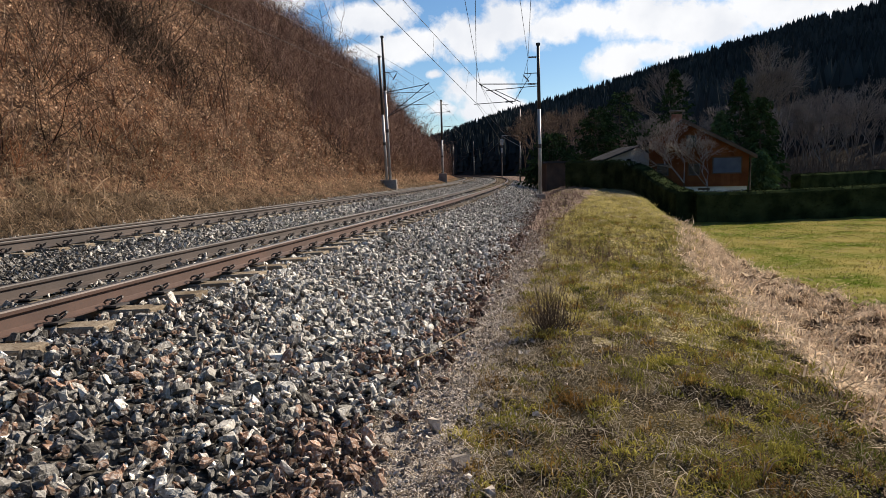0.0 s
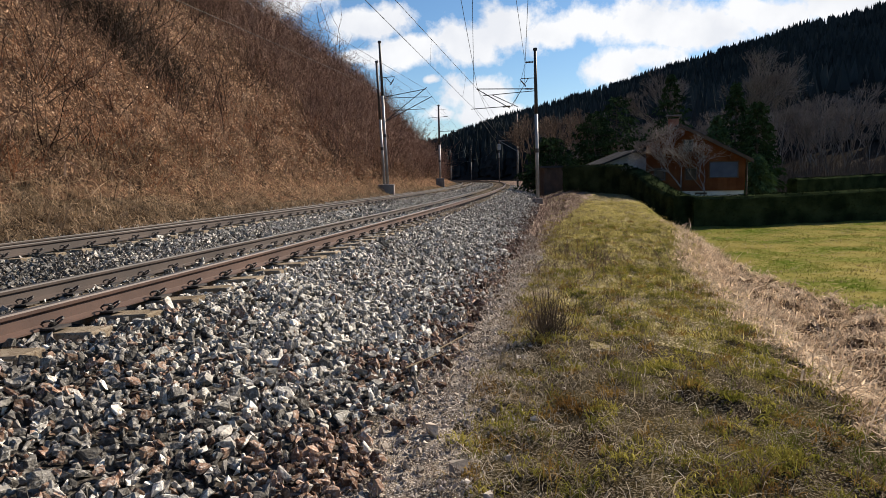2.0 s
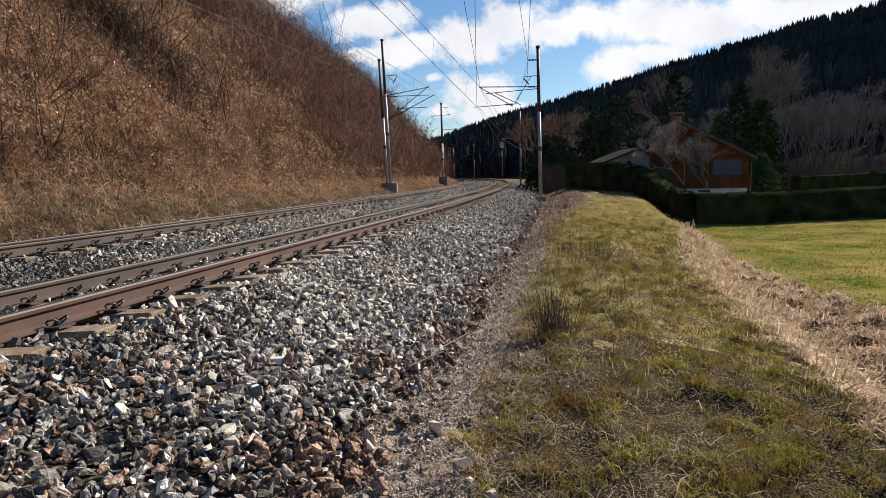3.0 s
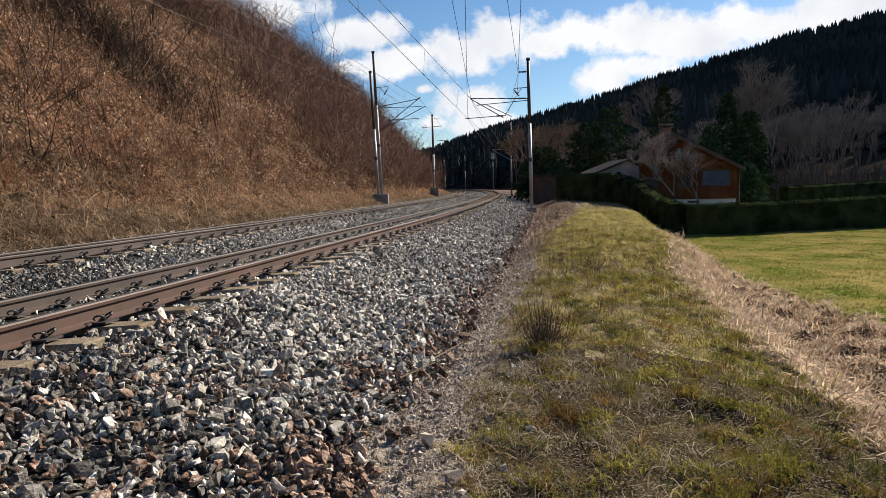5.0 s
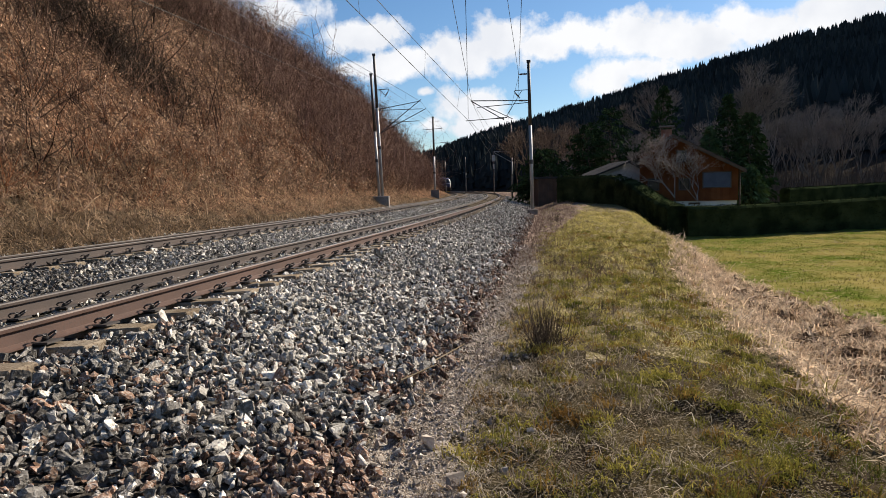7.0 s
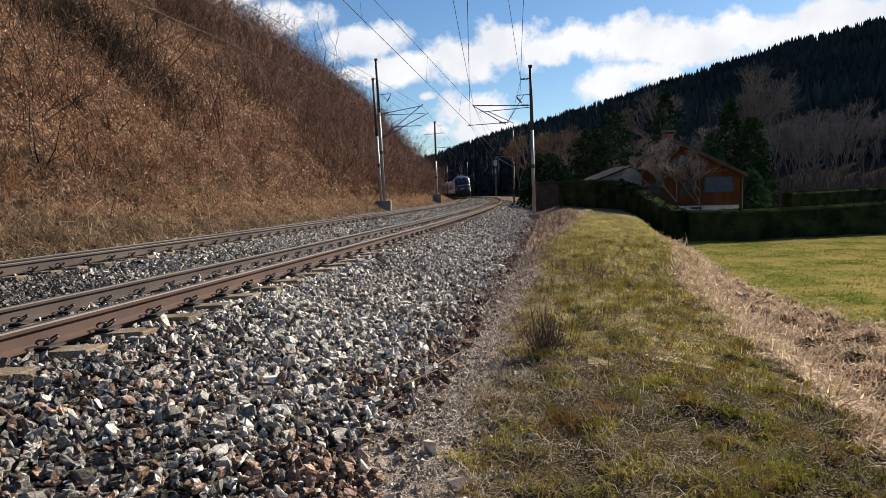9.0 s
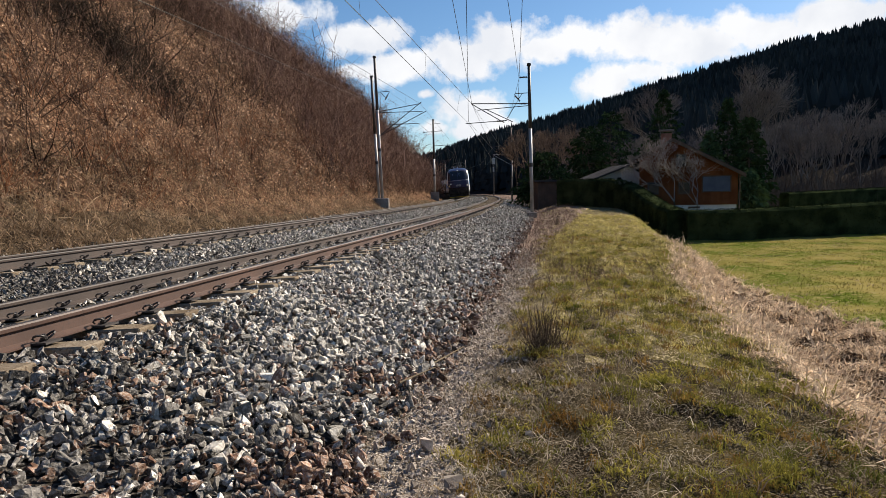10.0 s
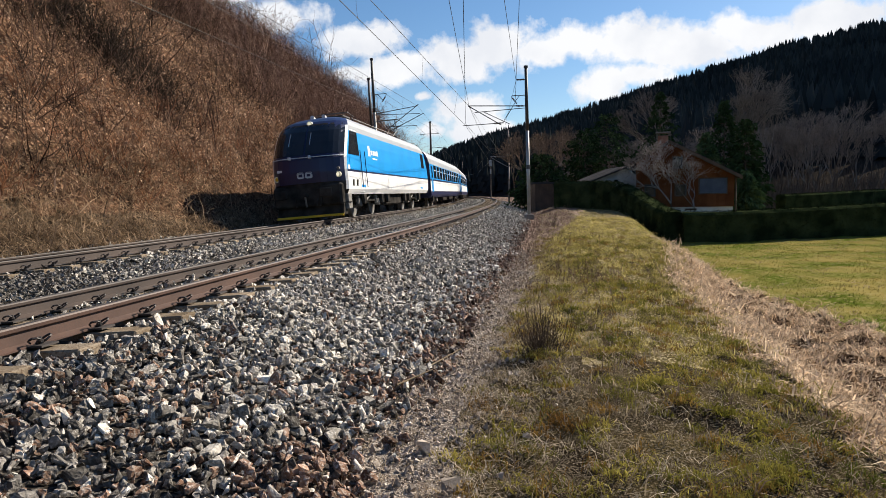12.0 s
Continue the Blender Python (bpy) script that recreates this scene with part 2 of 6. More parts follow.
def rods(segments):
    """Three-sided tapered rods as arrays: segments of (p, q, a, b)."""
    P_, Q_ = np.array([s_[0] for s_ in segments]), np.array([s_[1] for s_ in segments])
    A_, B_ = np.array([s_[2] for s_ in segments]), np.array([s_[3] for s_ in segments])
    d = Q_ - P_
    u = np.cross(d, np.array([0.31, 0.87, 0.13]))
    u /= np.linalg.norm(u, axis=1)[:, None] + 1e-9
    v = np.cross(d, u)
    v /= np.linalg.norm(v, axis=1)[:, None] + 1e-9
    V = []
    for c, w in ((P_, A_), (Q_, B_)):
        for j in range(3):
            t = j * 2.0944
            V.append(c + (u * math.cos(t) + v * math.sin(t)) * w[:, None])
    V = np.stack(V, 1).reshape(-1, 3)
    k = np.arange(len(segments))[:, None, None] * 6
    f_ = np.array([[0, 1, 4], [0, 4, 3], [1, 2, 5], [1, 5, 4], [2, 0, 3], [2, 3, 5]])
    return V, (f_[None] + k).reshape(-1, 3)


# ---- the line: a curve of one radius. s runs along the near rail, r to its right ----
RHO, T0 = 611.24, radians(12.565)
CX, CY = -600.475, 133.837
RAIL_Z, CANT, TRACK_GAP = 0.654, 0.10, 4.63


def on_line(s, r):
    u = s / RHO - T0
    return CX + (RHO + r) * np.cos(u), CY + (RHO + r) * np.sin(u)


def to_line(x, y):
    dx, dy = x - CX, y - CY
    return (np.arctan2(dy, dx) + T0) * RHO, np.hypot(dx, dy) - RHO


def heading(s):
    """Degrees by which the line points to the left of +Y at s."""
    return math.degrees(s / RHO - T0)


def ss(x, a, b):
    t = np.clip((x - a) / (b - a), 0, 1)
    return t * t * (3 - 2 * t)


def wob(x, y, w, seed=0.0):
    """A cheap smooth roughness of wavelength w."""
    k = 2 * math.pi / w
    return (np.sin(k * x + 1.3 * np.sin(0.7 * k * y + seed)) + np.sin(0.83 * k * y + 2.1 + 1.1 * np.sin(0.6 * k * x + seed))
            + 0.5 * np.sin(1.9 * k * (x + y) + seed * 2) + 0.5 * np.sin(1.7 * k * (x - y) + 4 + seed)) / 3


# the far hill: how high its bare ridge stands (degrees seen from the path), by bearing
HILL_B = np.array([-180, -60, -25, -8, 0.0, 3.4, 7.0, 13.6, 18.4, 23.0, 29.3, 34.5, 45, 60, 90, 120, 180])
HILL_E = np.array([2, 2, 2, 2.6, 3.3, 4.6, 5.6, 7.1, 8.35, 9.45, 10.95, 11.6, 12.4, 12.5, 10, 5, 2.0])
HILL_D = 620.0


def crest_r(s):
    """Where the verge breaks off into the bank."""
    return 5.65 + 1.2 * ss(s, 10, 19) + 1.2 * ss(s, 19, 40)


def ground_z(s, r):
    s, r = np.asarray(s, float), np.asarray(r, float)
    x, y = on_line(s, r)
    o = -r
    # ballast bed under both tracks
    bed = np.interp(r, [-7.4, -6.9, -6.2, -4.3, -2.2, -1.6, 0.0, 0.62, 0.8, 2.75, 2.85], [0.40, 0.36, 0.36, 0.42, 0.40, 0.35, 0.405, 0.41, 0.425, 0.0, 0.0])
    z = bed
    # path, verge, bank, meadow
    c = crest_r(s)
    verge = 0.05 * ss(r, 3.2, 4.4) - 0.10 * ss(r, 4.6, c) + (0.035 * wob(x, y, 0.9) + 0.050 * wob(x, y, 0.42, 2) + (0.05 * wob(x, y, 1.5, 4) + 0.04 * wob(x, y, 0.8, 7)) * ss(s, 6, 11)) * ss(r, 2.9, 3.6)
    verge = verge + 0.35 * ss(s, 22, 45) * ss(r, 3.0, 5.0)
    bank = ss(r, c - 0.15, c + 1.9)
    low = -1.0 + 0.05 * wob(x, y, 3.1) + 0.012 * wob(x, y, 0.5, 1)
    lip = (0.22 * wob(x, y, 0.8, 3) + 0.16 * wob(x, y, 0.42, 6)) * ss(r, c + 0.6, c + 1.6) * (1 - ss(x, 6.8, 8.2))
    right = verge * (1 - bank) + low * bank + lip * (s < 24)
    z = np.where(r > 2.85, right, z)
    # cut slope on the far side
    up = np.clip(o - 7.3, 0, None)
    H = 18.0 + 1.2 * wob(s, 0 * s, 47) + 0.4 * wob(s, 0 * s, 13, 2)
    rise = 0.40 + 0.42 * np.clip(up, 0, 1.6) + 1.06 * np.clip(up - 1.6, 0, None)
    over = np.clip(rise - H, 0, None)
    rise = np.where(rise > H, H + 3.5 * (1 - np.exp(-over / 14)) + 0.02 * over, rise)
    rise = rise + (0.22 * wob(x, y, 5.0, 1) + 0.10 * wob(x, y, 1.7, 4)) * ss(up, 0.5, 3)
    z = np.where(o > 7.3, rise, z)
    # the wooded hill across the meadow
    D = np.hypot(x, y)
    b = np.degrees(np.arctan2(x, y))
    e = np.interp(b, HILL_B, HILL_E)
    top = HILL_D * np.tan(np.radians(e)) - 8
    t = np.clip((D - 85) / (HILL_D - 85), 0, 1)
    hill = top * (0.55 * t + 0.45 * t * t) * ss(r, 14, 60)
    hill = hill + np.clip(D - HILL_D, 0, 400) * 0.03 * ss(r, 14, 60) + 2.0 * wob(x, y, 60) * ss(t, 0.1, 0.4) * ss(r, 14, 60)
    return z + np.where(r > 0, hill, 0)


def ground_at(x, y):
    s, r = to_line(np.asarray(x, float), np.asarray(y, float))
    return ground_z(s, r)


def build_ground():
    s = np.concatenate([np.linspace(-700, -60, 20), np.arange(-50, -4, 4.0), np.arange(-4, 16, 0.14), np.arange(16, 34, 0.3), np.arange(34, 50, 0.6), np.arange(50, 140, 2.0), np.arange(140, 500, 10.0), np.linspace(520, 1300, 16)])
    r = np.concatenate([np.linspace(-420, -60, 12), np.arange(-55, -30, 2.5), np.arange(-30, -7.3, 0.5), [-7.3, -6.9, -6.2, -4.3, -2.2, -1.6, -0.8, 0.0, 0.75], np.arange(1.25, 2.75, 0.5), [2.75, 2.85],
                        np.arange(3.0, 10, 0.11), np.arange(10, 20, 0.5), np.arange(20, 60, 3.0), np.arange(60, 420, 14), np.linspace(440, 1500, 10)])
    S, Rr = np.meshgrid(s, r, indexing="ij")
    x, y = on_line(S, Rr)
    z = ground_z(S, Rr)
    V = np.stack([x, y, z], -1).reshape(-1, 3)
    ns, nr = len(s), len(r)
    i = (np.arange(ns - 1)[:, None] * nr + np.arange(nr - 1)[None]).ravel()
    F = np.stack([i, i + 1, i + nr + 1, i + nr][::-1], 1)
    sc, rc = (S[:-1, :-1] + S[1:, 1:]) / 2, (Rr[:-1, :-1] + Rr[1:, 1:]) / 2
    xc, yc = on_line(sc, rc)
    jag = 0.16 * wob(xc, yc, 1.1, 5) + 0.1 * wob(xc, yc, 0.45, 1)
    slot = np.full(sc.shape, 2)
    slot[rc < -7.2] = 1
    slot[rc + jag < -9.3 + 1.5 * ss(sc, 12, 26)] = 0
    slot[rc > 2.75] = 3
    slot[rc + jag > 3.35] = 4
    c = crest_r(sc)
    slot[(slot == 4) & (sc + 4 * jag + 1.2 * wob(xc, yc, 2.3, 3) > 6.0)] = 8
    slot[(slot == 3) & (sc + 6 * jag > 12.5)] = 9
    slot[(slot == 8) & (sc > 17) & (rc - 2 * jag < 3.5 + 0.11 * (sc - 17))] = 9
    strip = rc + jag > c + 0.15
    slot[strip] = 5
    slot[strip & ((xc + 2.2 * jag > 7.4 + 0.0 * yc) | (sc > 26))] = 6
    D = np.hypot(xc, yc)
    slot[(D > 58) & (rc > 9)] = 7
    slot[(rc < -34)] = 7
    me = mesh_np("ground", V, F, [M[k] for k in ("litter", "foot_grass", "shaded_ballast_bed", "path", "verge", "strip", "meadow", "woods", "verge_dry", "path_dry")], True, slot.ravel())
    tagged(new("ground", me), "one sheet of cut slope, ballast bed, gravel path, mossy verge and meadow", "ground", kind="structure")


build_ground()


# ---- tracks ----
RAIL_PROFILE = [(-0.075, 0), (0.075, 0), (0.075, 0.012), (0.012, 0.034), (0.009, 0.12), (0.034, 0.134), (0.036, 0.160), (0.028, 0.172), (-0.028, 0.172), (-0.036, 0.160), (-0.034, 0.134), (-0.009, 0.12), (-0.012, 0.034), (-0.075, 0.012)]


def rail(r, z_top, side, parent):
    s = np.concatenate([np.arange(-30, 40, 1.0), np.arange(40, 330, 3.0)])
    n = len(RAIL_PROFILE)
    V = []
    for q, h in RAIL_PROFILE:
        x, y = on_line(s, r + q)
        V.append(np.stack([x, y, np.full(len(s), z_top - 0.172 + h)], -1))
    V = np.stack(V, 1).reshape(-1, 3)
    F, slot = [], []
    for i in range(len(s) - 1):
        for j in range(n):
            a, b = i * n + j, i * n + (j + 1) % n
            F.append((a, b, b + n, a + n))
            slot.append(1 if j == 7 else 0)
    me = mesh_np("rail", V, F, [side, M["steel_head"]], False, slot)
    return part("rail", me, None, parent)


def track(r_right, side, label):
    root = new("railway_track")
    tagged(root, label, "track", "tracks of the line", "structure")
    rail(r_right, RAIL_Z, side, root)
    rail(r_right - 1.5, RAIL_Z - CANT, M["steel_dark"], root)
    return root


near_track = track(0.0, M["steel_rust"], "near curved railway track, rusty brown rails on concrete sleepers")
far_track = track(-TRACK_GAP, M["steel_dark"], "far curved railway track, dark rails on concrete sleepers in ballast")

TILT = -math.degrees(math.atan(CANT / 1.5))


def sleeper_mesh():
    bm = bmesh.new()
    box(bm, -1.3, 1.3, -0.14, 0.14, -0.2, 0.0)
    for v in bm.verts:
        if v.co.z > -0.1:
            v.co.y *= 0.82
            v.co.x *= 0.992
            if abs(v.co.x) > 1.2:
                v.co.z -= 0.012
    bmesh.ops.bevel(bm, geom=list(bm.edges), offset=0.012, segments=1, affect="EDGES")
    return from_bm("sleeper", bm, M["sleeper"])


def fastening_mesh():
    """A base plate with two sprung steel loops over the rail foot and a bolt."""
    bm = bmesh.new()
    box(bm, 0.07, 0.20, -0.08, 0.08, 0.0, 0.016)
    for side in (-1, 1):
        pts = []
        for k in range(9):
            a = math.radians(-120 + 38 * k)
            pts.append((0.115 + 0.045 * math.cos(a), side * (0.048 + 0.034 * math.sin(a)), 0.046 + 0.026 * math.sin(a + 0.6)))
        for p, q in zip(pts[:-1], pts[1:]):
            tube(bm, p, q, 0.0085, n=4)
    tube(bm, (0.115, 0, 0.01), (0.115, 0, 0.07), 0.015, n=6)
    tube(bm, (0.115, 0, 0.03), (0.115, 0, 0.045), 0.026, n=6)
    return from_bm("fastening", bm, M["mast_dark"])


def lay_sleepers(root, r_right, first, count):
    sm, fm = sleeper_mesh(), fastening_mesh()
    rng = np.random.RandomState(3 + count)
    for i in range(count):
        s = first + 0.6 * i + rng.normal(0, 0.015)
        x, y = on_line(s, r_right - 0.75)
        ob = part("sleeper", sm, None, root)
        ob.matrix_local = pose(x, y, RAIL_Z - CANT / 2 - 0.172 - 0.008, 0, TILT, heading(s) + rng.normal(0, 0.5))
        for q, turn in ((0.75, 0), (0.75, 180), (-0.75, 0), (-0.75, 180)):
            f_ = part("fastening", fm, None, ob)
            f_.matrix_local = pose(q, 0, 0.006, 0, 0, turn)
    # the rest of the line, far off, in one piece
    bm = bmesh.new()
    box(bm, -1.3, 1.3, -0.13, 0.13, -0.15, 0.0)
    for q in (-0.9, -0.6, 0.6, 0.9):
        box(bm, q - 0.06, q + 0.06, -0.07, 0.07, 0.0, 0.08)
    bmesh.ops.triangulate(bm, faces=bm.faces)
    v = np.array([w.co for w in bm.verts])
    f_ = np.array([[w.index for w in t.verts] for t in bm.faces])
    bm.free()
    ss_ = first + 0.6 * np.arange(count, count + 260)
    x, y = on_line(ss_, r_right - 0.75)
    ang = ss_ / RHO - T0
    tilt = math.radians(TILT)
    L = np.array([[math.cos(tilt), 0, math.sin(tilt)], [0, 1, 0], [-math.sin(tilt), 0, math.cos(tilt)]])
    ob = scatter("distant_sleepers", [(v, f_)], np.stack([x, y, np.full(len(x), RAIL_Z - CANT / 2 - 0.18)], 1), turns_z(ang) @ L, np.ones((len(x), 3)), np.zeros(len(x), int), M["sleeper"], root)
    tagged(ob, kind="stuff")


lay_sleepers(near_track, 0.0, 0.27 - 7.2, 78)
lay_sleepers(far_track, -TRACK_GAP, 0.63 - 7.2, 78)


# ---- ballast stones ----
def stone_kinds(n, points, seed):
    rng = np.random.RandomState(seed)
    kinds = []
    for _ in range(n):
        bm = bmesh.new()
        p = rng.normal(size=(points, 3))
        p /= np.linalg.norm(p, axis=1)[:, None]
        p = np.sign(p) * np.abs(p) ** 0.62
        p *= rng.uniform(0.80, 1.0, (points, 1)) * np.array([1.0, rng.uniform(0.65, 0.9), rng.uniform(0.45, 0.7)])
        for q in p:
            bm.verts.new(q * 0.5)
        h = bmesh.ops.convex_hull(bm, input=list(bm.verts))
        bmesh.ops.delete(bm, geom=list({e for e in h["geom_interior"] if isinstance(e, bmesh.types.BMVert)}), context="VERTS")
        bmesh.ops.triangulate(bm, faces=bm.faces)
        bm.verts.index_update()
        kinds.append((np.array([w.co for w in bm.verts]), np.array([[w.index for w in t.verts] for t in bm.faces])))
        bm.free()
    return kinds


def stone_mat(name, a, b, c, per_object=False):
    m = mat(name, a, b, 14, 60, 0.85, bump=0.5, c=c, island=0.0 if per_object else 0.68, random_ob=0.68 if per_object else 0.0, low=0.4, high=0.62)
    return m


M["stone"] = stone_mat("ballast_stone", (0.225, 0.203, 0.175), (0.49, 0.45, 0.395), (0.57, 0.535, 0.485))
M["stone_rusty"] = stone_mat("ballast_stone_rusty", (0.115, 0.066, 0.046), (0.24, 0.158, 0.115), (0.32, 0.27, 0.232))
M["stone_one"] = stone_mat("ballast_stone_loose", (0.225, 0.203, 0.175), (0.49, 0.45, 0.395), (0.57, 0.535, 0.485), True)
M["stone_one_rusty"] = stone_mat("ballast_stone_loose_rusty", (0.115, 0.066, 0.046), (0.24, 0.158, 0.115), (0.32, 0.27, 0.232), True)

# real dirt, plus the lens's corner darkening put into the nearest stones' colour
M["stone_dirt_vignette"] = stone_mat("ballast_stone_dirt_vignette", (0.075, 0.068, 0.060), (0.195, 0.178, 0.160), (0.28, 0.26, 0.24))
M["stone_one_dirt_vignette"] = stone_mat("ballast_stone_loose_dirt_vignette", (0.075, 0.068, 0.060), (0.195, 0.178, 0.160), (0.28, 0.26, 0.24), True)


def clear_of_sleepers(s, r):
    """True where no rail or sleeper lies (a stone may half cover a sleeper's end)."""
    ok = np.ones(len(s), bool)
    for right, first in ((0.0, 0.27), (-TRACK_GAP, 0.63)):
        d = np.abs((s - first + 0.3) % 0.6 - 0.3)
        ok &= ~((r > right - 2.1) & (r < right + 0.49) & (d < 0.17))
        for q in (right, right - 1.5):
            ok &= np.abs(r - q) > 0.12
    return ok


def ballast():
    rng = np.random.RandomState(11)
    fine = stone_kinds(9, 12, 1)
    plain = stone_kinds(6, 7, 2)
    #        s0   s1    r0    r1   stones per m2, size, fine?
    zones = [(0.0, 9.0, 0.10, 3.0, 700, 0.060, True),
             (9.0, 17.0, 0.10, 2.95, 480, 0.062, True),
             (17.0, 34.0, 0.10, 2.9, 330, 0.068, False),
             (34.0, 75.0, 0.10, 2.9, 150, 0.085, False),
             (-8.0, 0.0, 0.10, 2.95, 150, 0.08, False),
             (-8.0, 2.0, -7.3, -1.55, 110, 0.085, False),
             (-8.0, 34.0, -2.1, 0.0, 210, 0.066, False),
             (2.0, 16.0, -4.63, -1.55, 330, 0.062, False),
             (16.0, 40.0, -4.63, -1.55, 180, 0.072, False),
             (40.0, 110.0, -4.63, -1.55, 100, 0.09, False),
             (2.0, 50.0, -7.4, -4.7, 110, 0.075, False)]
    P_, K_, S_, near_i, rusty = [], [], [], [], []
    for s0, s1, r0, r1, dens, size, hi in zones:
        n = int((s1 - s0) * (r1 - r0) * dens)
        s, r = rng.uniform(s0, s1, n), rng.uniform(r0, r1, n)
        ok = clear_of_sleepers(s, r)
        x_, y_ = on_line(s, r)
        edge = 2.80 + 0.18 * wob(x_, y_, 0.9, 2) + 0.10 * wob(x_, y_, 0.31, 4)
        ok &= (r < edge) | (rng.uniform(size=n) < 0.10)
        s, r = s[ok], r[ok]
        n = len(s)
        x, y = on_line(s, r)
        d = size * np.exp(rng.normal(0, 0.27, n))
        z = ground_z(s, r) + d * rng.uniform(0.0, 0.62, n) + 0.008
        P_.append(np.stack([x, y, z], 1))
        S_.append(np.stack([d * rng.uniform(0.95, 1.35, n), d * rng.uniform(0.85, 1.15, n), d * rng.uniform(0.75, 1.1, n)], 1))
        K_.append(rng.randint(0, 9, n) if hi else 9 + rng.randint(0, 6, n))
        rusty.append(rng.uniform(size=n) < np.clip(0.08 + 1.3 * (r - 2.32 + 0.4 * wob(x, y, 1.3, 7)), 0.05, 0.85) * (r > 0.2) * np.where(s < 30, 1, 0.5) + 0.15 * (1 - ss(s, 2.8, 5.5)))
        # the share rises towards the camera to darken the near corner like a lens
        dirty_vignetted = rng.uniform(size=n) < 0.10 + 0.68 * (1 - ss(s + 0.5 * wob(x, y, 1.7, 3) + 0.8 * (r - 1.0), 2.6, 6.0)) + 0.5 * (r < -1.5) * (1 - ss(s, 8, 16))
        rusty[-1] = np.where(rusty[-1], 1, np.where(dirty_vignetted, 2, 0))
        near_i.append((s > 2.0) & (s < 3.6) & (r > 0.8) & (r < 3.0))
    P_, K_, S_, rusty, near_i = (np.concatenate(q) for q in (P_, K_, S_, rusty, near_i))
    T = turns_any(len(P_), rng)
    kinds = fine + plain
    root = tagged(new("ballast"), "grey crushed-stone ballast shoulder, rusty brown towards the path", "ballast", kind="structure")
    loose = np.nonzero(near_i)[0]
    loose = loose[np.argsort(-S_[loose].max(1))][:290]
    rest = np.ones(len(P_), bool)
    rest[loose] = False
    for flag, m_, nm in ((0, "stone", "grey_stones"), (1, "stone_rusty", "rusty_stones"), (2, "stone_dirt_vignette", "dirty_stones")):
        q = rest & (rusty == flag)
        tagged(scatter(nm, kinds, P_[q], T[q], S_[q], K_[q], M[m_], root), kind="stuff")
    meshes = [[mesh_np("stone", v, f_, M[k]) for v, f_ in kinds] for k in ("stone_one", "stone_one_rusty", "stone_one_dirt_vignette")]
    for i in loose:
        ob = part("stone", meshes[int(rusty[i])][K_[i]], None, root)
        ob.matrix_local = Matrix.Translation(P_[i]) @ Matrix(T[i].tolist()).to_4x4() @ Matrix.Diagonal((*S_[i], 1))


ballast()


# ---- grass, straw, scrub ----
def tuft_kind(rng, blades, h, w, spread, lie=0.3):
    V, F = [], []
    for _ in range(blades):
        a = rng.uniform(0, 2 * math.pi)
        d = np.array([math.cos(a), math.sin(a), 0])
        side = np.array([-d[1], d[0], 0]) * w
        base = np.array([rng.normal(0, spread), rng.normal(0, spread), 0])
        hh = h * rng.uniform(0.5, 1.1)
        lean = rng.uniform(0.2, 1.0) * lie
        mid = base + d * hh * lean * 0.45 + np.array([0, 0, hh * (0.62 - 0.25 * lean)])
        tip = base + d * hh * lean * 1.2 + np.array([0, 0, hh * max(0.12, 1.0 - 0.85 * lean)])
        k = len(V)
        V += [base - side, base + side, mid - side * 0.7, mid + side * 0.7, tip]
        F += [(k, k + 1, k + 3), (k, k + 3, k + 2), (k + 2, k + 3, k + 4)]
    return np.array(V), np.array(F)


def grass_mat(name, a, b, scale, island=0.3):
    return mat(name, a, b, scale, 20, 0.8, bump=0, island=island, thin=0.35)


M["grass"] = grass_mat("verge_grass", (0.135, 0.127, 0.022), (0.36, 0.30, 0.07), 2.2, 0.55)
M["straw"] = grass_mat("straw", (0.21, 0.16, 0.10), (0.42, 0.335, 0.23), 2.0, 0.4)
M["straw_pink"] = grass_mat("dead_grass_blades", (0.33, 0.23, 0.15), (0.72, 0.575, 0.425), 3.0, 0.55)
M["chaff"] = grass_mat("chaff", (0.22, 0.18, 0.135), (0.46, 0.39, 0.31), 2.5, 0.5)
M["dry_tussock"] = grass_mat("dry_tussock", (0.23, 0.195, 0.055), (0.55, 0.46, 0.19), 1.2, 0.55)
M["moss"] = grass_mat("rusty_moss", (0.15, 0.082, 0.024), (0.27, 0.175, 0.05), 2.0)
M["field_grass"] = grass_mat("meadow_grass", (0.095, 0.125, 0.018), (0.27, 0.215, 0.068), 0.6, 0.4)
M["tussock"] = grass_mat("tussock_grass", (0.072, 0.085, 0.015), (0.21, 0.185, 0.04), 1.0, 0.5)
M["dead_stem"] = grass_mat("dead_stem", (0.09, 0.065, 0.05), (0.20, 0.15, 0.115), 2.0)
M["foot_straw"] = grass_mat("foot_straw", (0.125, 0.085, 0.055), (0.38, 0.27, 0.178), 1.5, 0.6)


def sow(name, label, kinds, s, r, size, material, rng, lean=0.15, z_add=0.0):
    x, y = on_line(s, r)
    pos = np.stack([x, y, ground_z(s, r) - 0.004 + z_add], 1)
    n = len(s)
    k = size * np.exp(rng.normal(0, 0.25, n))
    ob = scatter(name, kinds, pos, turns_z(rng.uniform(0, 6.28, n), lean, rng), np.stack([k, k, k], 1), rng.randint(0, len(kinds), n), material)
    return tagged(ob, label, "grass", kind="stuff")


def patch(rng, n, s0, s1, r0, r1, keep=None):
    s, r = rng.uniform(s0, s1, n), rng.uniform(r0, r1, n)
    if keep is not None:
        x, y = on_line(s, r)
        ok = keep(s, r, x, y)
        s, r = s[ok], r[ok]
    return s, r


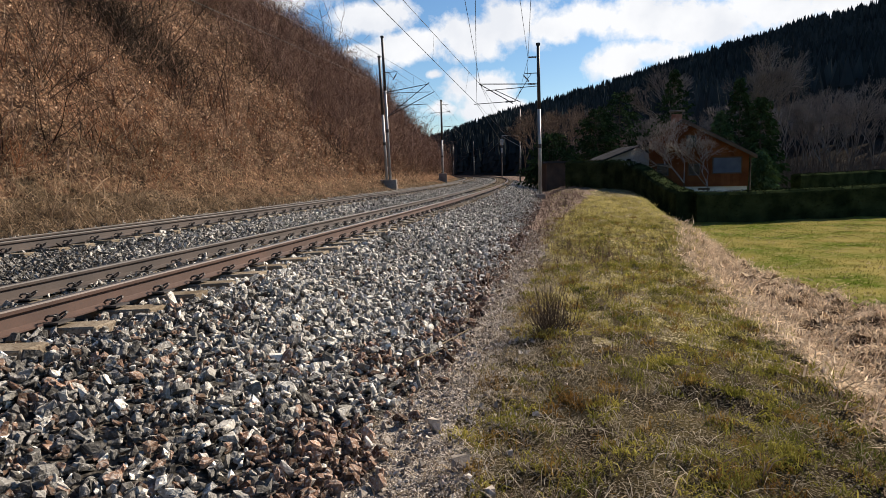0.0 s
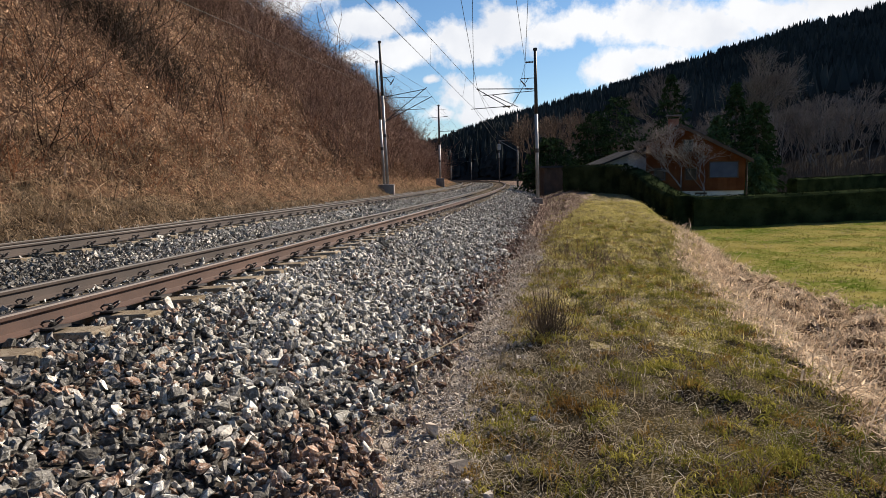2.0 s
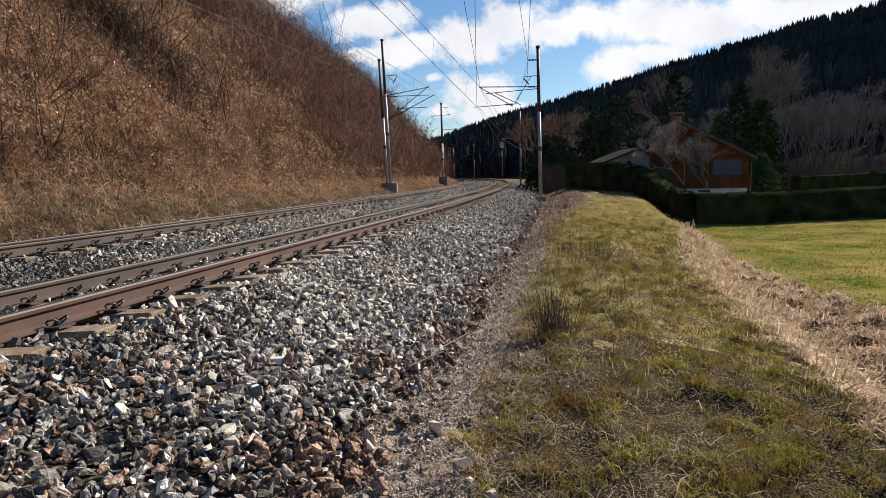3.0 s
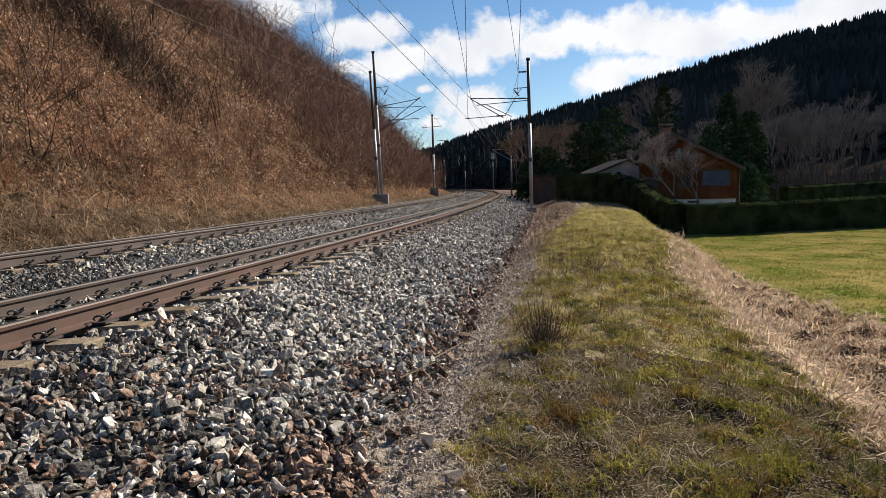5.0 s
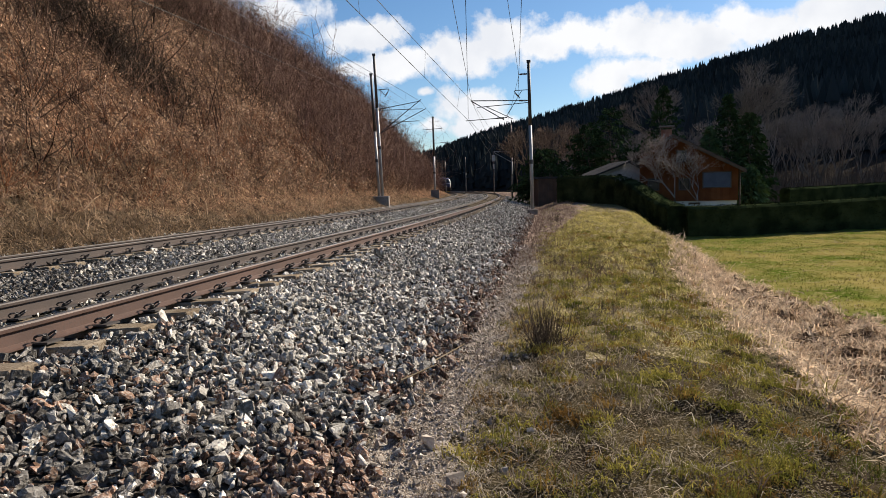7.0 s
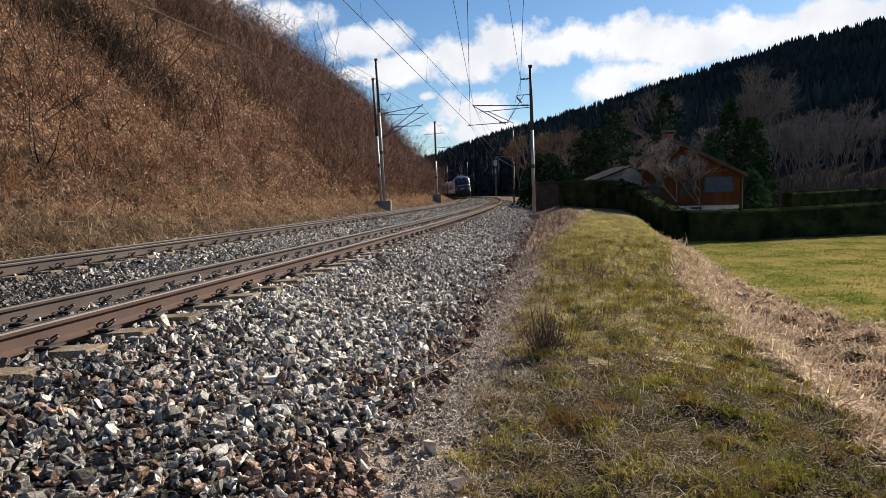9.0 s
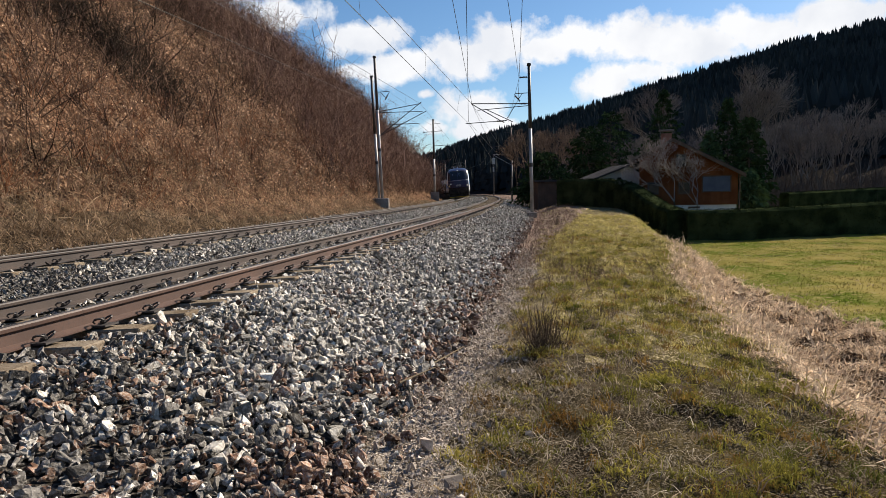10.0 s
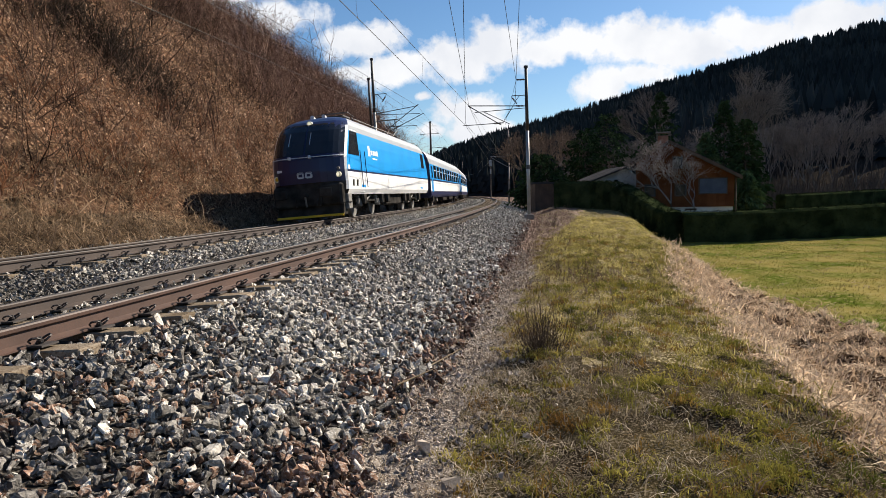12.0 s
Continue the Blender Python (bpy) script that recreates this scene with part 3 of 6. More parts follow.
def sow_all():
    rng = np.random.RandomState(5)
    short = [tuft_kind(rng, 9, 0.060, 0.0030, 0.028, 1.0) for _ in range(8)]
    blunt = [tuft_kind(rng, 4, 0.05, 0.006, 0.05, 1.0) for _ in range(8)]
    longer = [tuft_kind(rng, 5, 0.13, 0.0032, 0.04, 1.2) for _ in range(8)]
    flat = [tuft_kind(rng, 5, 0.13, 0.0075, 0.07, 1.7) for _ in range(8)]
    matted = [tuft_kind(rng, 6, 0.42, 0.0085, 0.14, 1.5) for _ in range(8)]
    on_verge = lambda s, r, x, y: (r > 3.35 - 0.25 * wob(x, y, 1.0, 5)) & (r < crest_r(s) + 0.35) & (wob(x, y, 0.8, 2) + 0.6 * wob(x, y, 0.33, 8) + rng.normal(0, 0.35, len(s)) > 0.36 + 0.40 * (1 - ss(s, 3, 7)) - 0.22 * ss(s, 8, 14))
    dry_verge = lambda s, r, x, y: (r > 3.25 + 0.2 * wob(x, y, 0.9, 1)) & (r < crest_r(s) + 0.3) & (wob(x, y, 0.9, 6) + rng.normal(0, 0.5, len(s)) - 0.7 * ss(r, 4.2, 5.0) * (1 - ss(s, 6, 10)) > 0.1)
    # hummocks: close clumps of short blades with bare soil between them
    def clumps(n, s0, s1, r0, r1, per, spread, keep):
        s, r = patch(rng, n, s0, s1, r0, r1, keep)
        s, r = np.repeat(s, per), np.repeat(r, per)
        return s + rng.normal(0, spread, len(s)), r + rng.normal(0, spread, len(r))

    s, r = clumps(2300, 1.0, 10, 3.0, 6.3, 10, 0.045, on_verge)
    s1, r1 = patch(rng, 5000, -7.0, 10, 3.1, 6.3, on_verge)
    s2, r2 = clumps(1500, 10, 24, 3.2, 8, 7, 0.09, on_verge)
    s3, r3 = patch(rng, 7000, 10, 48, 3.3, 9.5, on_verge)
    sow("verge_grass", "patchy short yellow-green grass on the verge beside the path", short, np.concatenate([s, s1, s2, s3]), np.concatenate([r, r1, r2, r3]), 1.0, M["grass"], rng, 0.3)
    s, r = patch(rng, 2600, 1.0, 12, 3.0, 6.3, dry_verge)
    s2, r2 = patch(rng, 6000, 12, 45, 3.1, 8.5, dry_verge)
    sow("verge_straw", "dry bleached stalks lying in the verge", longer, np.concatenate([s, s2]), np.concatenate([r, r2]), 0.8, M["straw"], rng, 0.6)
    s, r = clumps(800, 1.0, 20, 3.3, 6.0, 8, 0.05, lambda s, r, x, y: wob(x, y, 0.7, 9) > 0.1)
    sow("rusty_moss", "rust-brown dead tufts among the verge grass", short, s, r, 1.15, M["moss"], rng)
    # single tussocks that stand out of the rest
    high = [tuft_kind(rng, 34, 0.105, 0.0026, 0.05, 1.05) for _ in range(6)]
    for nm, label, m_, n in (("grass_tussocks", "taller yellow-green tussocks in the verge", "tussock", 5200), ("dead_tussocks", "rust-coloured dead tussocks in the verge", "moss", 700)):
        grown = lambda s, r, x, y: (r > 3.45 + 0.25 * wob(x, y, 0.9, 1)) & (r < crest_r(s) + 0.25) & (wob(x, y, 1.3, 4) + 0.5 * wob(x, y, 0.5, 1) + 0.35 * (r - 4.6) > 0.0)
        s, r = patch(rng, n, 1.3, 20, 3.3, 7.2, grown)
        sow(nm, label, high, s, r, 0.72, M[m_], rng, 0.3)
    s, r = patch(rng, 6000, 4.6, 32, 3.5, 8.6, lambda s, r, x, y: (r < crest_r(s) + 0.5) & (r > 3.6 + 0.3 * wob(x, y, 1.1, 1)) & (wob(x, y, 1.2, 6) + rng.normal(0, 0.4, len(s)) + 0.12 * (s - 8) > 0.1) & (r > 3.5 + 0.11 * (s - 17)))
    sow("dry_tussocks", "yellowed dry tussocks farther along the verge", high, s, r, 1.0, M["dry_tussock"], rng, 0.5)
    s, r = patch(rng, 3600, 1.0, 14, 3.0, 5.8, lambda s, r, x, y: wob(x, y, 1.2, 4) > 0.1)
    sow("dead_stems", "grey-brown dead stems lying in the verge", longer, s, r, 0.75, M["dead_stem"], rng, 0.6)
    # chaff: bleached blades lying flat, thick beside the path and thin in the green
    chaff = [tuft_kind(rng, 6, 0.085, 0.0020, 0.07, 1.9) for _ in range(8)]
    bed = lambda s, r, x, y: (r > 3.2 + 0.2 * wob(x, y, 0.9, 1)) & (r < crest_r(s) + 0.3) & (rng.uniform(size=len(s)) < 0.10 + 0.25 * ss(s, 7, 12) + 0.75 * (1 - ss(r, 3.6, 4.8)) + 0.5 * (wob(x, y, 0.8, 2) < -0.25))
    s, r = patch(rng, 5200, 1.0, 9, 3.0, 6.2, bed)
    s2, r2 = patch(rng, 11000, 9, 40, 3.1, 8.2, bed)
    sow("chaff", "bleached chaff and broken stalks lying on the bare soil of the verge", chaff, np.concatenate([s, s2]), np.concatenate([r, r2]), 1.0, M["chaff"], rng, 0.1, 0.006)
    # bent dead grass below the bank
    wet = lambda s, r, x, y: (r > crest_r(s) + 0.10 + 0.25 * wob(x, y, 0.9, 1)) & (x < 7.5 + 0.5 * wob(x, y, 1.1, 2)) & (s < 27)
    s, r = patch(rng, 52000, -5.0, 27, 5.4, 10.2, wet)
    sow("dead_grass", "bent straw-coloured dead grass at the foot of the bank", flat, s, r, 0.85, M["straw_pink"], rng, 0.45, 0.02)
    field = lambda s, r, x, y: ((x > 7.2 + 0.5 * wob(x, y, 1.1, 2)) | (s > 25)) & (r > crest_r(s) + 1.0) & (wob(x, y, 1.4, 3) > -0.6)
    s, r = patch(rng, 30000, 4, 34, 7.5, 24, field)
    sow("meadow_grass", "short green meadow grass with yellowed patches", blunt, s, r, 1.2, M["field_grass"], rng)
    s, r = patch(rng, 9000, 6, 34, 8, 24, lambda s, r, x, y: field(s, r, x, y) & (wob(x, y, 2.6, 5) + 0.5 * wob(x, y, 0.9, 2) > 0.15))
    sow("meadow_straw", "yellowed dry patches in the meadow", blunt, s, r, 1.1, M["straw"], rng)
    # foot of the cut slope
    s, r = patch(rng, 12500, 3, 60, -10.9, -7.2, lambda s, r, x, y: rng.uniform(size=len(s)) < np.interp(s, [0, 14, 26, 60], [1, 1, 0.35, 0.15]))
    sow("foot_grass", "matted dry grass along the foot of the cut slope", matted, s, r, 0.95, M["foot_straw"], rng, 0.5)


def bush_kind(rng, stems, h, twigs, thick, spread):
    """Bare upright stems with side twigs, each a three-sided tapered rod."""
    V, F = [], []

    def rod(p, q, a, b):
        d = q - p
        u = np.cross(d, [0.3, 0.9, 0.1])
        u /= np.linalg.norm(u) + 1e-9
        v = np.cross(d, u)
        v /= np.linalg.norm(v) + 1e-9
        k = len(V)
        for c, w in ((p, a), (q, b)):
            for j in range(3):
                t = j * 2.0944
                V.append(c + (u * math.cos(t) + v * math.sin(t)) * w)
        for j in range(3):
            m_ = (j + 1) % 3
            F.append((k + j, k + m_, k + 3 + m_))
            F.append((k + j, k + 3 + m_, k + 3 + j))

    for _ in range(stems):
        base = np.array([rng.normal(0, spread * 0.35), rng.normal(0, spread * 0.35), -0.15])
        out = np.array([rng.normal(0, 0.30), rng.normal(0, 0.30), 1.0])
        hh = h * rng.uniform(0.55, 1.1)
        mid = base + out * hh * 0.5
        top = mid + (out * np.array([0.6, 0.6, 1]) + rng.normal(0, 0.1, 3)) * hh * 0.5
        rod(base, mid, thick, thick * 0.65)
        rod(mid, top, thick * 0.65, thick * 0.2)
        for _ in range(twigs):
            t = rng.uniform(0.3, 0.95)
            p = base + (mid - base) * t * 2 if t < 0.5 else mid + (top - mid) * (t - 0.5) * 2
            q = p + np.array([rng.normal(0, 0.22), rng.normal(0, 0.22), rng.uniform(0.15, 0.4)]) * hh * 0.5
            rod(p, q, thick * 0.4, thick * 0.15)
    return np.array(V), np.array(F)


M["scrub"] = mat("scrub_bark", (0.074, 0.047, 0.036), (0.195, 0.125, 0.092), 0.8, 20, 0.85, bump=0, island=0.6)
# lighter than the scrub: sunlight on the crest twigs is put into the colour
M["sapling_sunlit"] = mat("sunlit_sapling_bark", (0.145, 0.092, 0.070), (0.32, 0.21, 0.16), 0.8, 20, 0.85, bump=0, island=0.45)
M["scrub_red"] = mat("reddish_stems", (0.13, 0.055, 0.03), (0.25, 0.12, 0.064), 0.8, 20, 0.85, bump=0, island=0.5)
M["dark_stem"] = mat("dark_shrub_stems", (0.028, 0.020, 0.016), (0.06, 0.042, 0.033), 0.8, 20, 0.85, bump=0, island=0.4)
M["leaf"] = mat("fallen_leaf", (0.27, 0.155, 0.095), (0.66, 0.48, 0.345), 1.5, 20, 0.8, bump=0, island=0.6, thin=0.25)
M["tangle"] = mat("dead_bracken", (0.090, 0.056, 0.038), (0.285, 0.192, 0.135), 0.35, 6, 0.85, bump=0, island=0.7, thin=0.2)
M["tangle_grey"] = mat("grey_dead_stalks", (0.052, 0.039, 0.029), (0.165, 0.122, 0.090), 0.35, 6, 0.85, bump=0, island=0.65, thin=0.2)
M["bramble"] = mat("bramble", (0.03, 0.025, 0.020), (0.075, 0.058, 0.045), 0.8, 20, 0.9, bump=0, island=0.4)


def thicket_kind(rng, stems, h, twigs, thick, lean=0.55):
    """A bare shrub: crooked stems spreading from one foot, and arching side twigs at all angles."""
    seg = []
    for _ in range(stems):
        d = np.array([rng.normal(0, lean), rng.normal(0, lean), 1.0])
        p = np.array([rng.normal(0, 0.12), rng.normal(0, 0.12), -0.15])
        hh = h * rng.uniform(0.55, 1.1)
        pts = [p]
        for k in range(3):
            d = d / np.linalg.norm(d) + rng.normal(0, 0.22, 3) + np.array([0, 0, 0.12])
            pts.append(pts[-1] + d / np.linalg.norm(d) * hh / 3)
        for k in range(3):
            seg.append((pts[k], pts[k + 1], thick * (1 - 0.27 * k), thick * (0.73 - 0.27 * k) + 0.001))
        for _ in range(twigs):
            k = rng.randint(0, 3)
            a = pts[k] + (pts[k + 1] - pts[k]) * rng.uniform(0.2, 1)
            o = rng.normal(0, 1, 3)
            o[2] = abs(o[2]) * 0.7 + 0.15
            o /= np.linalg.norm(o)
            l = hh * rng.uniform(0.16, 0.38)
            b = a + o * l * 0.5
            c = b + (o + rng.normal(0, 0.45, 3)) * l * 0.5
            seg.append((a, b, thick * 0.42, thick * 0.34))
            seg.append((b, c, thick * 0.34, thick * 0.15))
    return rods(seg)


def scrub_all():
    rng = np.random.RandomState(8)
    tall = [thicket_kind(rng, 4, 2.3, 5, 0.015) for _ in range(8)]
    low = [thicket_kind(rng, 5, 1.2, 4, 0.011, 0.7) for _ in range(8)]
    straight = [thicket_kind(rng, 5, 2.6, 6, 0.014, 0.25) for _ in range(8)]
    mat_of = [tuft_kind(rng, 9, 0.50, 0.0085, 0.28, 1.25) for _ in range(10)]

    def plant(name, label, kinds, s, r, size, material, lean=0.18):
        x, y = on_line(s, r)
        n = len(s)
        k = size * np.exp(rng.normal(0, 0.28, n))
        ob = scatter(name, kinds, np.stack([x, y, ground_z(s, r)], 1), turns_z(rng.uniform(0, 6.28, n), lean, rng), np.stack([k, k, k], 1), rng.randint(0, len(kinds), n), material)
        tagged(ob, label, "shrubs", kind="stuff")

    thin = lambda s, r, x, y: (wob(x, y, 4.5, 3) + rng.normal(0, 0.6, len(s)) > np.where(r > -14, 0.15, -0.3))
    s, r = patch(rng, 2500, -2, 45, -29, -9.9, lambda s, r, x, y: thin(s, r, x, y) & ((r < -19) | (s < 20) | (rng.uniform(size=len(s)) < 0.4)))
    s2, r2 = patch(rng, 1700, 45, 130, -28, -8.8, None)
    plant("scrub", "dense bare brown shrubs covering the cut slope", tall, np.concatenate([s, s2]), np.concatenate([r, r2]), 0.9, M["scrub"])
    s, r = patch(rng, 700, 7, 50, -26, -9.6, lambda s, r, x, y: (wob(x, y, 6.0, 5) > -0.3) & (rng.uniform(size=len(s)) < 1 - 0.7 * ss(s, 14, 24)))
    plant("dark_shrubs", "dark crooked shrubs standing out on the cut slope", tall, s, r, 0.95, M["dark_stem"], 0.25)
    # a fringe of taller saplings on the crest
    s, r = patch(rng, 1500, 0, 140, -33, -21, None)
    s2, r2 = patch(rng, 1900, 40, 125, -24, -9.6, None)
    plant("crest_saplings", "thin bare saplings along the crest of the slope", straight, np.concatenate([s, s2]), np.concatenate([r, r2]), 1.15, M["sapling_sunlit"])
    s, r = patch(rng, 1500, 2, 60, -13.5, -9.3, lambda s, r, x, y: wob(x, y, 3.5, 1) + rng.normal(0, 0.5, len(s)) > 0.0)
    plant("red_stems", "reddish dry stems low on the cut slope", low, s, r, 0.75, M["scrub_red"])
    # a dark run of brambles down the slope
    t = rng.uniform(0, 1, 330)
    s = 23.0 + 3.6 * t + rng.normal(0, 1.2, 330)
    r = -19.0 + 5.4 * t + rng.normal(0, 0.7, 330)
    plant("brambles", "dark tangle of bramble running down the slope", low, s, r, 1.15, M["bramble"])
    # matted dead growth: paler and redder low down, greyer high up
    n = 21000
    s, r = 88 * rng.uniform(0, 1, n) ** 0.95, rng.uniform(-29, -9.3, n)
    x, y = on_line(s, r)
    grey = rng.uniform(size=n) < np.clip(0.10 + (-r - 15) / 14 + 0.4 * wob(x, y, 5.5, 2) + 0.65 * (1 - ss(s, 12, 26)), 0.06, 0.92)
    for g, m_, nm, lb in ((False, "tangle", "dead_bracken", "matted red-brown dead bracken on the cut slope"), (True, "tangle_grey", "dead_stalks", "grey-brown matted dead stalks on the cut slope")):
        plant(nm, lb, mat_of, s[grey == g], r[grey == g], 1.0, M[m_], 0.5)
    # fallen leaves
    n = 120000
    s, r = 4 + 80 * rng.uniform(0, 1, n) ** 0.75, rng.uniform(-27, -9.6, n)
    x, y = on_line(s, r)
    ok = wob(x, y, 4.0, 6) + 0.6 * wob(x, y, 1.5, 3) + rng.normal(0, 0.5, n) - 0.45 * (1 - ss(s, 8, 20)) + 0.7 * ss(s, 18, 30) * (r > -20) > 0.25
    s, r, x, y = s[ok], r[ok], x[ok], y[ok]
    n = len(s)
    quad = (np.array([[-0.5, -0.35, 0], [0.5, -0.35, 0.15], [0.5, 0.35, 0], [-0.5, 0.35, 0.12]]), np.array([[0, 1, 2], [0, 2, 3]]))
    k = rng.uniform(0.035, 0.085, n) * (1 + 0.7 * ss(s, 20, 45))
    ob = scatter("fallen_leaves", [quad], np.stack([x, y, ground_z(s, r) + rng.uniform(0.02, 0.22, n)], 1), turns_any(n, rng), np.stack([k, k, k], 1), np.zeros(n, int), M["leaf"])
    tagged(ob, "pale fallen leaves strewn over the cut slope", "leaves", kind="stuff")


sow_all()
scrub_all()


# ---- masts and wires ----
def two_tone_mast(name, base, top, split, label, group, width=0.13, block=None, lower="mast_steel"):
    root = tagged(new(name), label, "catenary mast", group)
    b, t = Vector(base), Vector(top)
    root.matrix_world = Matrix.Translation(b)
    d = t - b
    m = d * split
    part("lower_pole", tube(bmesh.new(), (0, 0, 0), m, width, width * 0.9, 10), M[lower], root, "pale lower pole" if lower == "mast_steel" else "", True)
    part("upper_pole", tube(bmesh.new(), m, d, width * 0.97, width * 0.8, 10), M["mast_dark"], root, "dark upper pole", True)
    part("cap", tube(bmesh.new(), d, d + Vector((0, 0, 0.12)), width * 1.15, width * 1.1, 10), M["mast_dark"], root)
    part("collar", tube(bmesh.new(), m * 0.55, m * 0.55 + Vector((0, 0, 0.22)), width * 1.15, width * 1.15, 10), M["mast_dark"], root)
    bm = bmesh.new()
    w, h0, h1 = block or (0.42, -0.5, 0.12)
    box(bm, -w, w, -w, w, h0, h1, 0.04)
    part("footing", bm, M["concrete"], root, "concrete footing block")
    return root


def arm(name, root, p, q, rad=0.035, m="mast_dark", insulated=0.0):
    """A tube from p to q (world), with a ribbed insulator at a share of its length."""
    o = root.matrix_world.translation
    p, q = Vector(p) - o, Vector(q) - o
    a = part(name, tube(bmesh.new(), p, q, rad * 0.72, rad * 0.72, 6), M[m], root)
    if insulated:
        bm = bmesh.new()
        c = p.lerp(q, insulated)
        u = (q - p).normalized()
        for k in range(5):
            tube(bm, c + u * (k * 0.08 - 0.2), c + u * (k * 0.08 - 0.14), 0.055, 0.038, 8)
        part("insulator", bm, M["insulator"], a, "dark ribbed insulator")
    return a


def right_mast():
    g = "catenary masts"
    root = two_tone_mast("catenary_mast", (5.42, 34.3, 0.25), (5.32, 34.3, 8.22), 0.58, "slim catenary mast, pale below and dark above, beside the path", g, 0.10, (0.26, -0.5, 0.06))
    y = 34.3
    arm("bracket", root, (5.33, y, 7.62), (4.78, y, 7.60), 0.03, insulated=0.6)
    arm("bracket", root, (5.34, y, 6.78), (4.55, y, 6.75), 0.03)
    arm("bracket_strut", root, (4.95, y, 6.75), (4.72, y, 6.45), 0.025)
    arm("bracket_strut", root, (4.50, y, 6.72), (4.72, y, 6.45), 0.025, insulated=0.9)
    arm("cantilever_tube", root, (5.34, y, 6.20), (2.15, y, 6.26), 0.038, insulated=0.12)
    arm("cantilever_tube", root, (5.34, y, 6.10), (2.50, y, 5.90), 0.03)
    arm("cantilever_strut", root, (2.15, y, 6.26), (3.95, y, 5.20), 0.035)
    arm("cantilever_strut", root, (3.0, y, 5.92), (4.40, y, 5.25), 0.03)
    arm("registration_arm", root, (1.85, y, 5.20), (4.10, y, 5.32), 0.03, insulated=0.85)
    arm("stay_wire", root, (4.0, y, 5.30), (4.72, y, 6.40), 0.018)


def left_masts():
    g = "catenary masts"
    y = 44.3
    block = two_tone_mast("catenary_mast", (-3.62, y, 0.95), (-3.88, y, 10.9), 0.64, "tall catenary mast on a concrete block below the slope", g, 0.105, (0.46, -1.0, 0.22))
    two_tone_mast("catenary_mast", (-3.92, y + 0.75, 0.95), (-4.2, y + 0.75, 9.7), 0.55, "shorter dark mast paired with the tall one", g, 0.105, (0.46, -1.0, 0.22))
    arm("cantilever_tube", block, (-3.80, y, 7.20), (-0.75, y, 7.72), 0.036, insulated=0.15)
    arm("cantilever_tube", block, (-3.80, y, 7.15), (-0.60, y, 7.18), 0.03)
    arm("cantilever_strut", block, (-3.74, y, 5.50), (-0.70, y, 7.82), 0.038, insulated=0.15)
    arm("cantilever_strut", block, (-3.74, y, 5.50), (-0.35, y, 7.2), 0.038)
    arm("registration_arm", block, (-3.0, y, 6.30), (-0.85, y, 6.36), 0.03, insulated=0.2)
    arm("bracket", block, (-3.83, y, 8.55), (-2.9, y, 8.6), 0.03)
    arm("bracket_strut", block, (-3.55, y, 8.57), (-3.15, y, 8.15), 0.025)
    arm("bracket_strut", block, (-2.9, y, 8.57), (-3.15, y, 8.15), 0.025, insulated=0.9)
    y2 = 75.0
    far = two_tone_mast("catenary_mast", (0.16, y2, 0.9), (0.16, y2, 10.0), 0.50, "more distant catenary mast at the foot of the slope", g, 0.13, (0.5, -1.0, 0.6))
    arm("cross_arm", far, (-1.1, y2, 8.6), (1.2, y2, 8.75), 0.04, insulated=0.9)
    arm("cross_arm", far, (0.16, y2, 7.0), (2.6, y2, 7.1), 0.035, insulated=0.4)
    arm("cantilever_strut", far, (0.16, y2, 5.6), (2.5, y2, 7.1), 0.035)
    arm("bracket", far, (0.16, y2, 9.6), (1.0, y2, 9.6), 0.03)


def more_masts():
    g = "catenary masts"
    for s, r, top, arm_to, label in ((82.0, 1.75, 9.6, -0.7, "distant pale catenary mast on the outer side of the curve"), (131.0, -8.2, 7.2, -5.4, "far dark mast before the wooded hill"), (196.0, 2.6, 11.2, -5.4, "very distant mast with a long cross-arm over both tracks")):
        x, y = on_line(s, r)
        root = two_tone_mast("catenary_mast", (x, y, 0.2), (x, y, top), 0.55, label, g, 0.12, None, "mast_far")
        xa, ya = on_line(s, arm_to)
        arm("cantilever_tube", root, (x, y, top - 2.4), (xa, ya, top - 2.3), 0.05)
        if s < 100:
            arm("cantilever_strut", root, (x, y, top - 4.0), (xa, ya, top - 2.4), 0.045)
            arm("bracket", root, (x, y, top - 0.6), (x - 0.9, y, top - 0.6), 0.03)
    # a signal box hung on an arm, before the dark hill
    x, y = on_line(138.0, 2.6)
    root = tagged(new("line_signal"), "grey signal box on a dark post with a slanting arm", "signal")
    root.matrix_world = Matrix.Translation((x, y, 0.0))
    part("post", tube(bmesh.new(), (0, 0, -0.3), (0, 0, 9.4), 0.13, 0.11, 8), M["mast_dark"], root)
    part("cabinet", box(bmesh.new(), -0.35, 0.35, -0.3, 0.3, 7.3, 8.6, 0.05), M["mast_steel"], root, "pale grey box")
    part("counterweight", box(bmesh.new(), -0.14, 0.14, -0.2, 0.2, 5.6, 6.7, 0.03), M["mast_steel"], root)
    part("arm", tube(bmesh.new(), (0, 0, 9.3), (3.8, 0, 7.1), 0.05, 0.05, 6), M["mast_steel"], root)
    part("arm", tube(bmesh.new(), (0, 0, 9.4), (3.6, 0, 9.35), 0.05, 0.05, 6), M["mast_steel"], root)


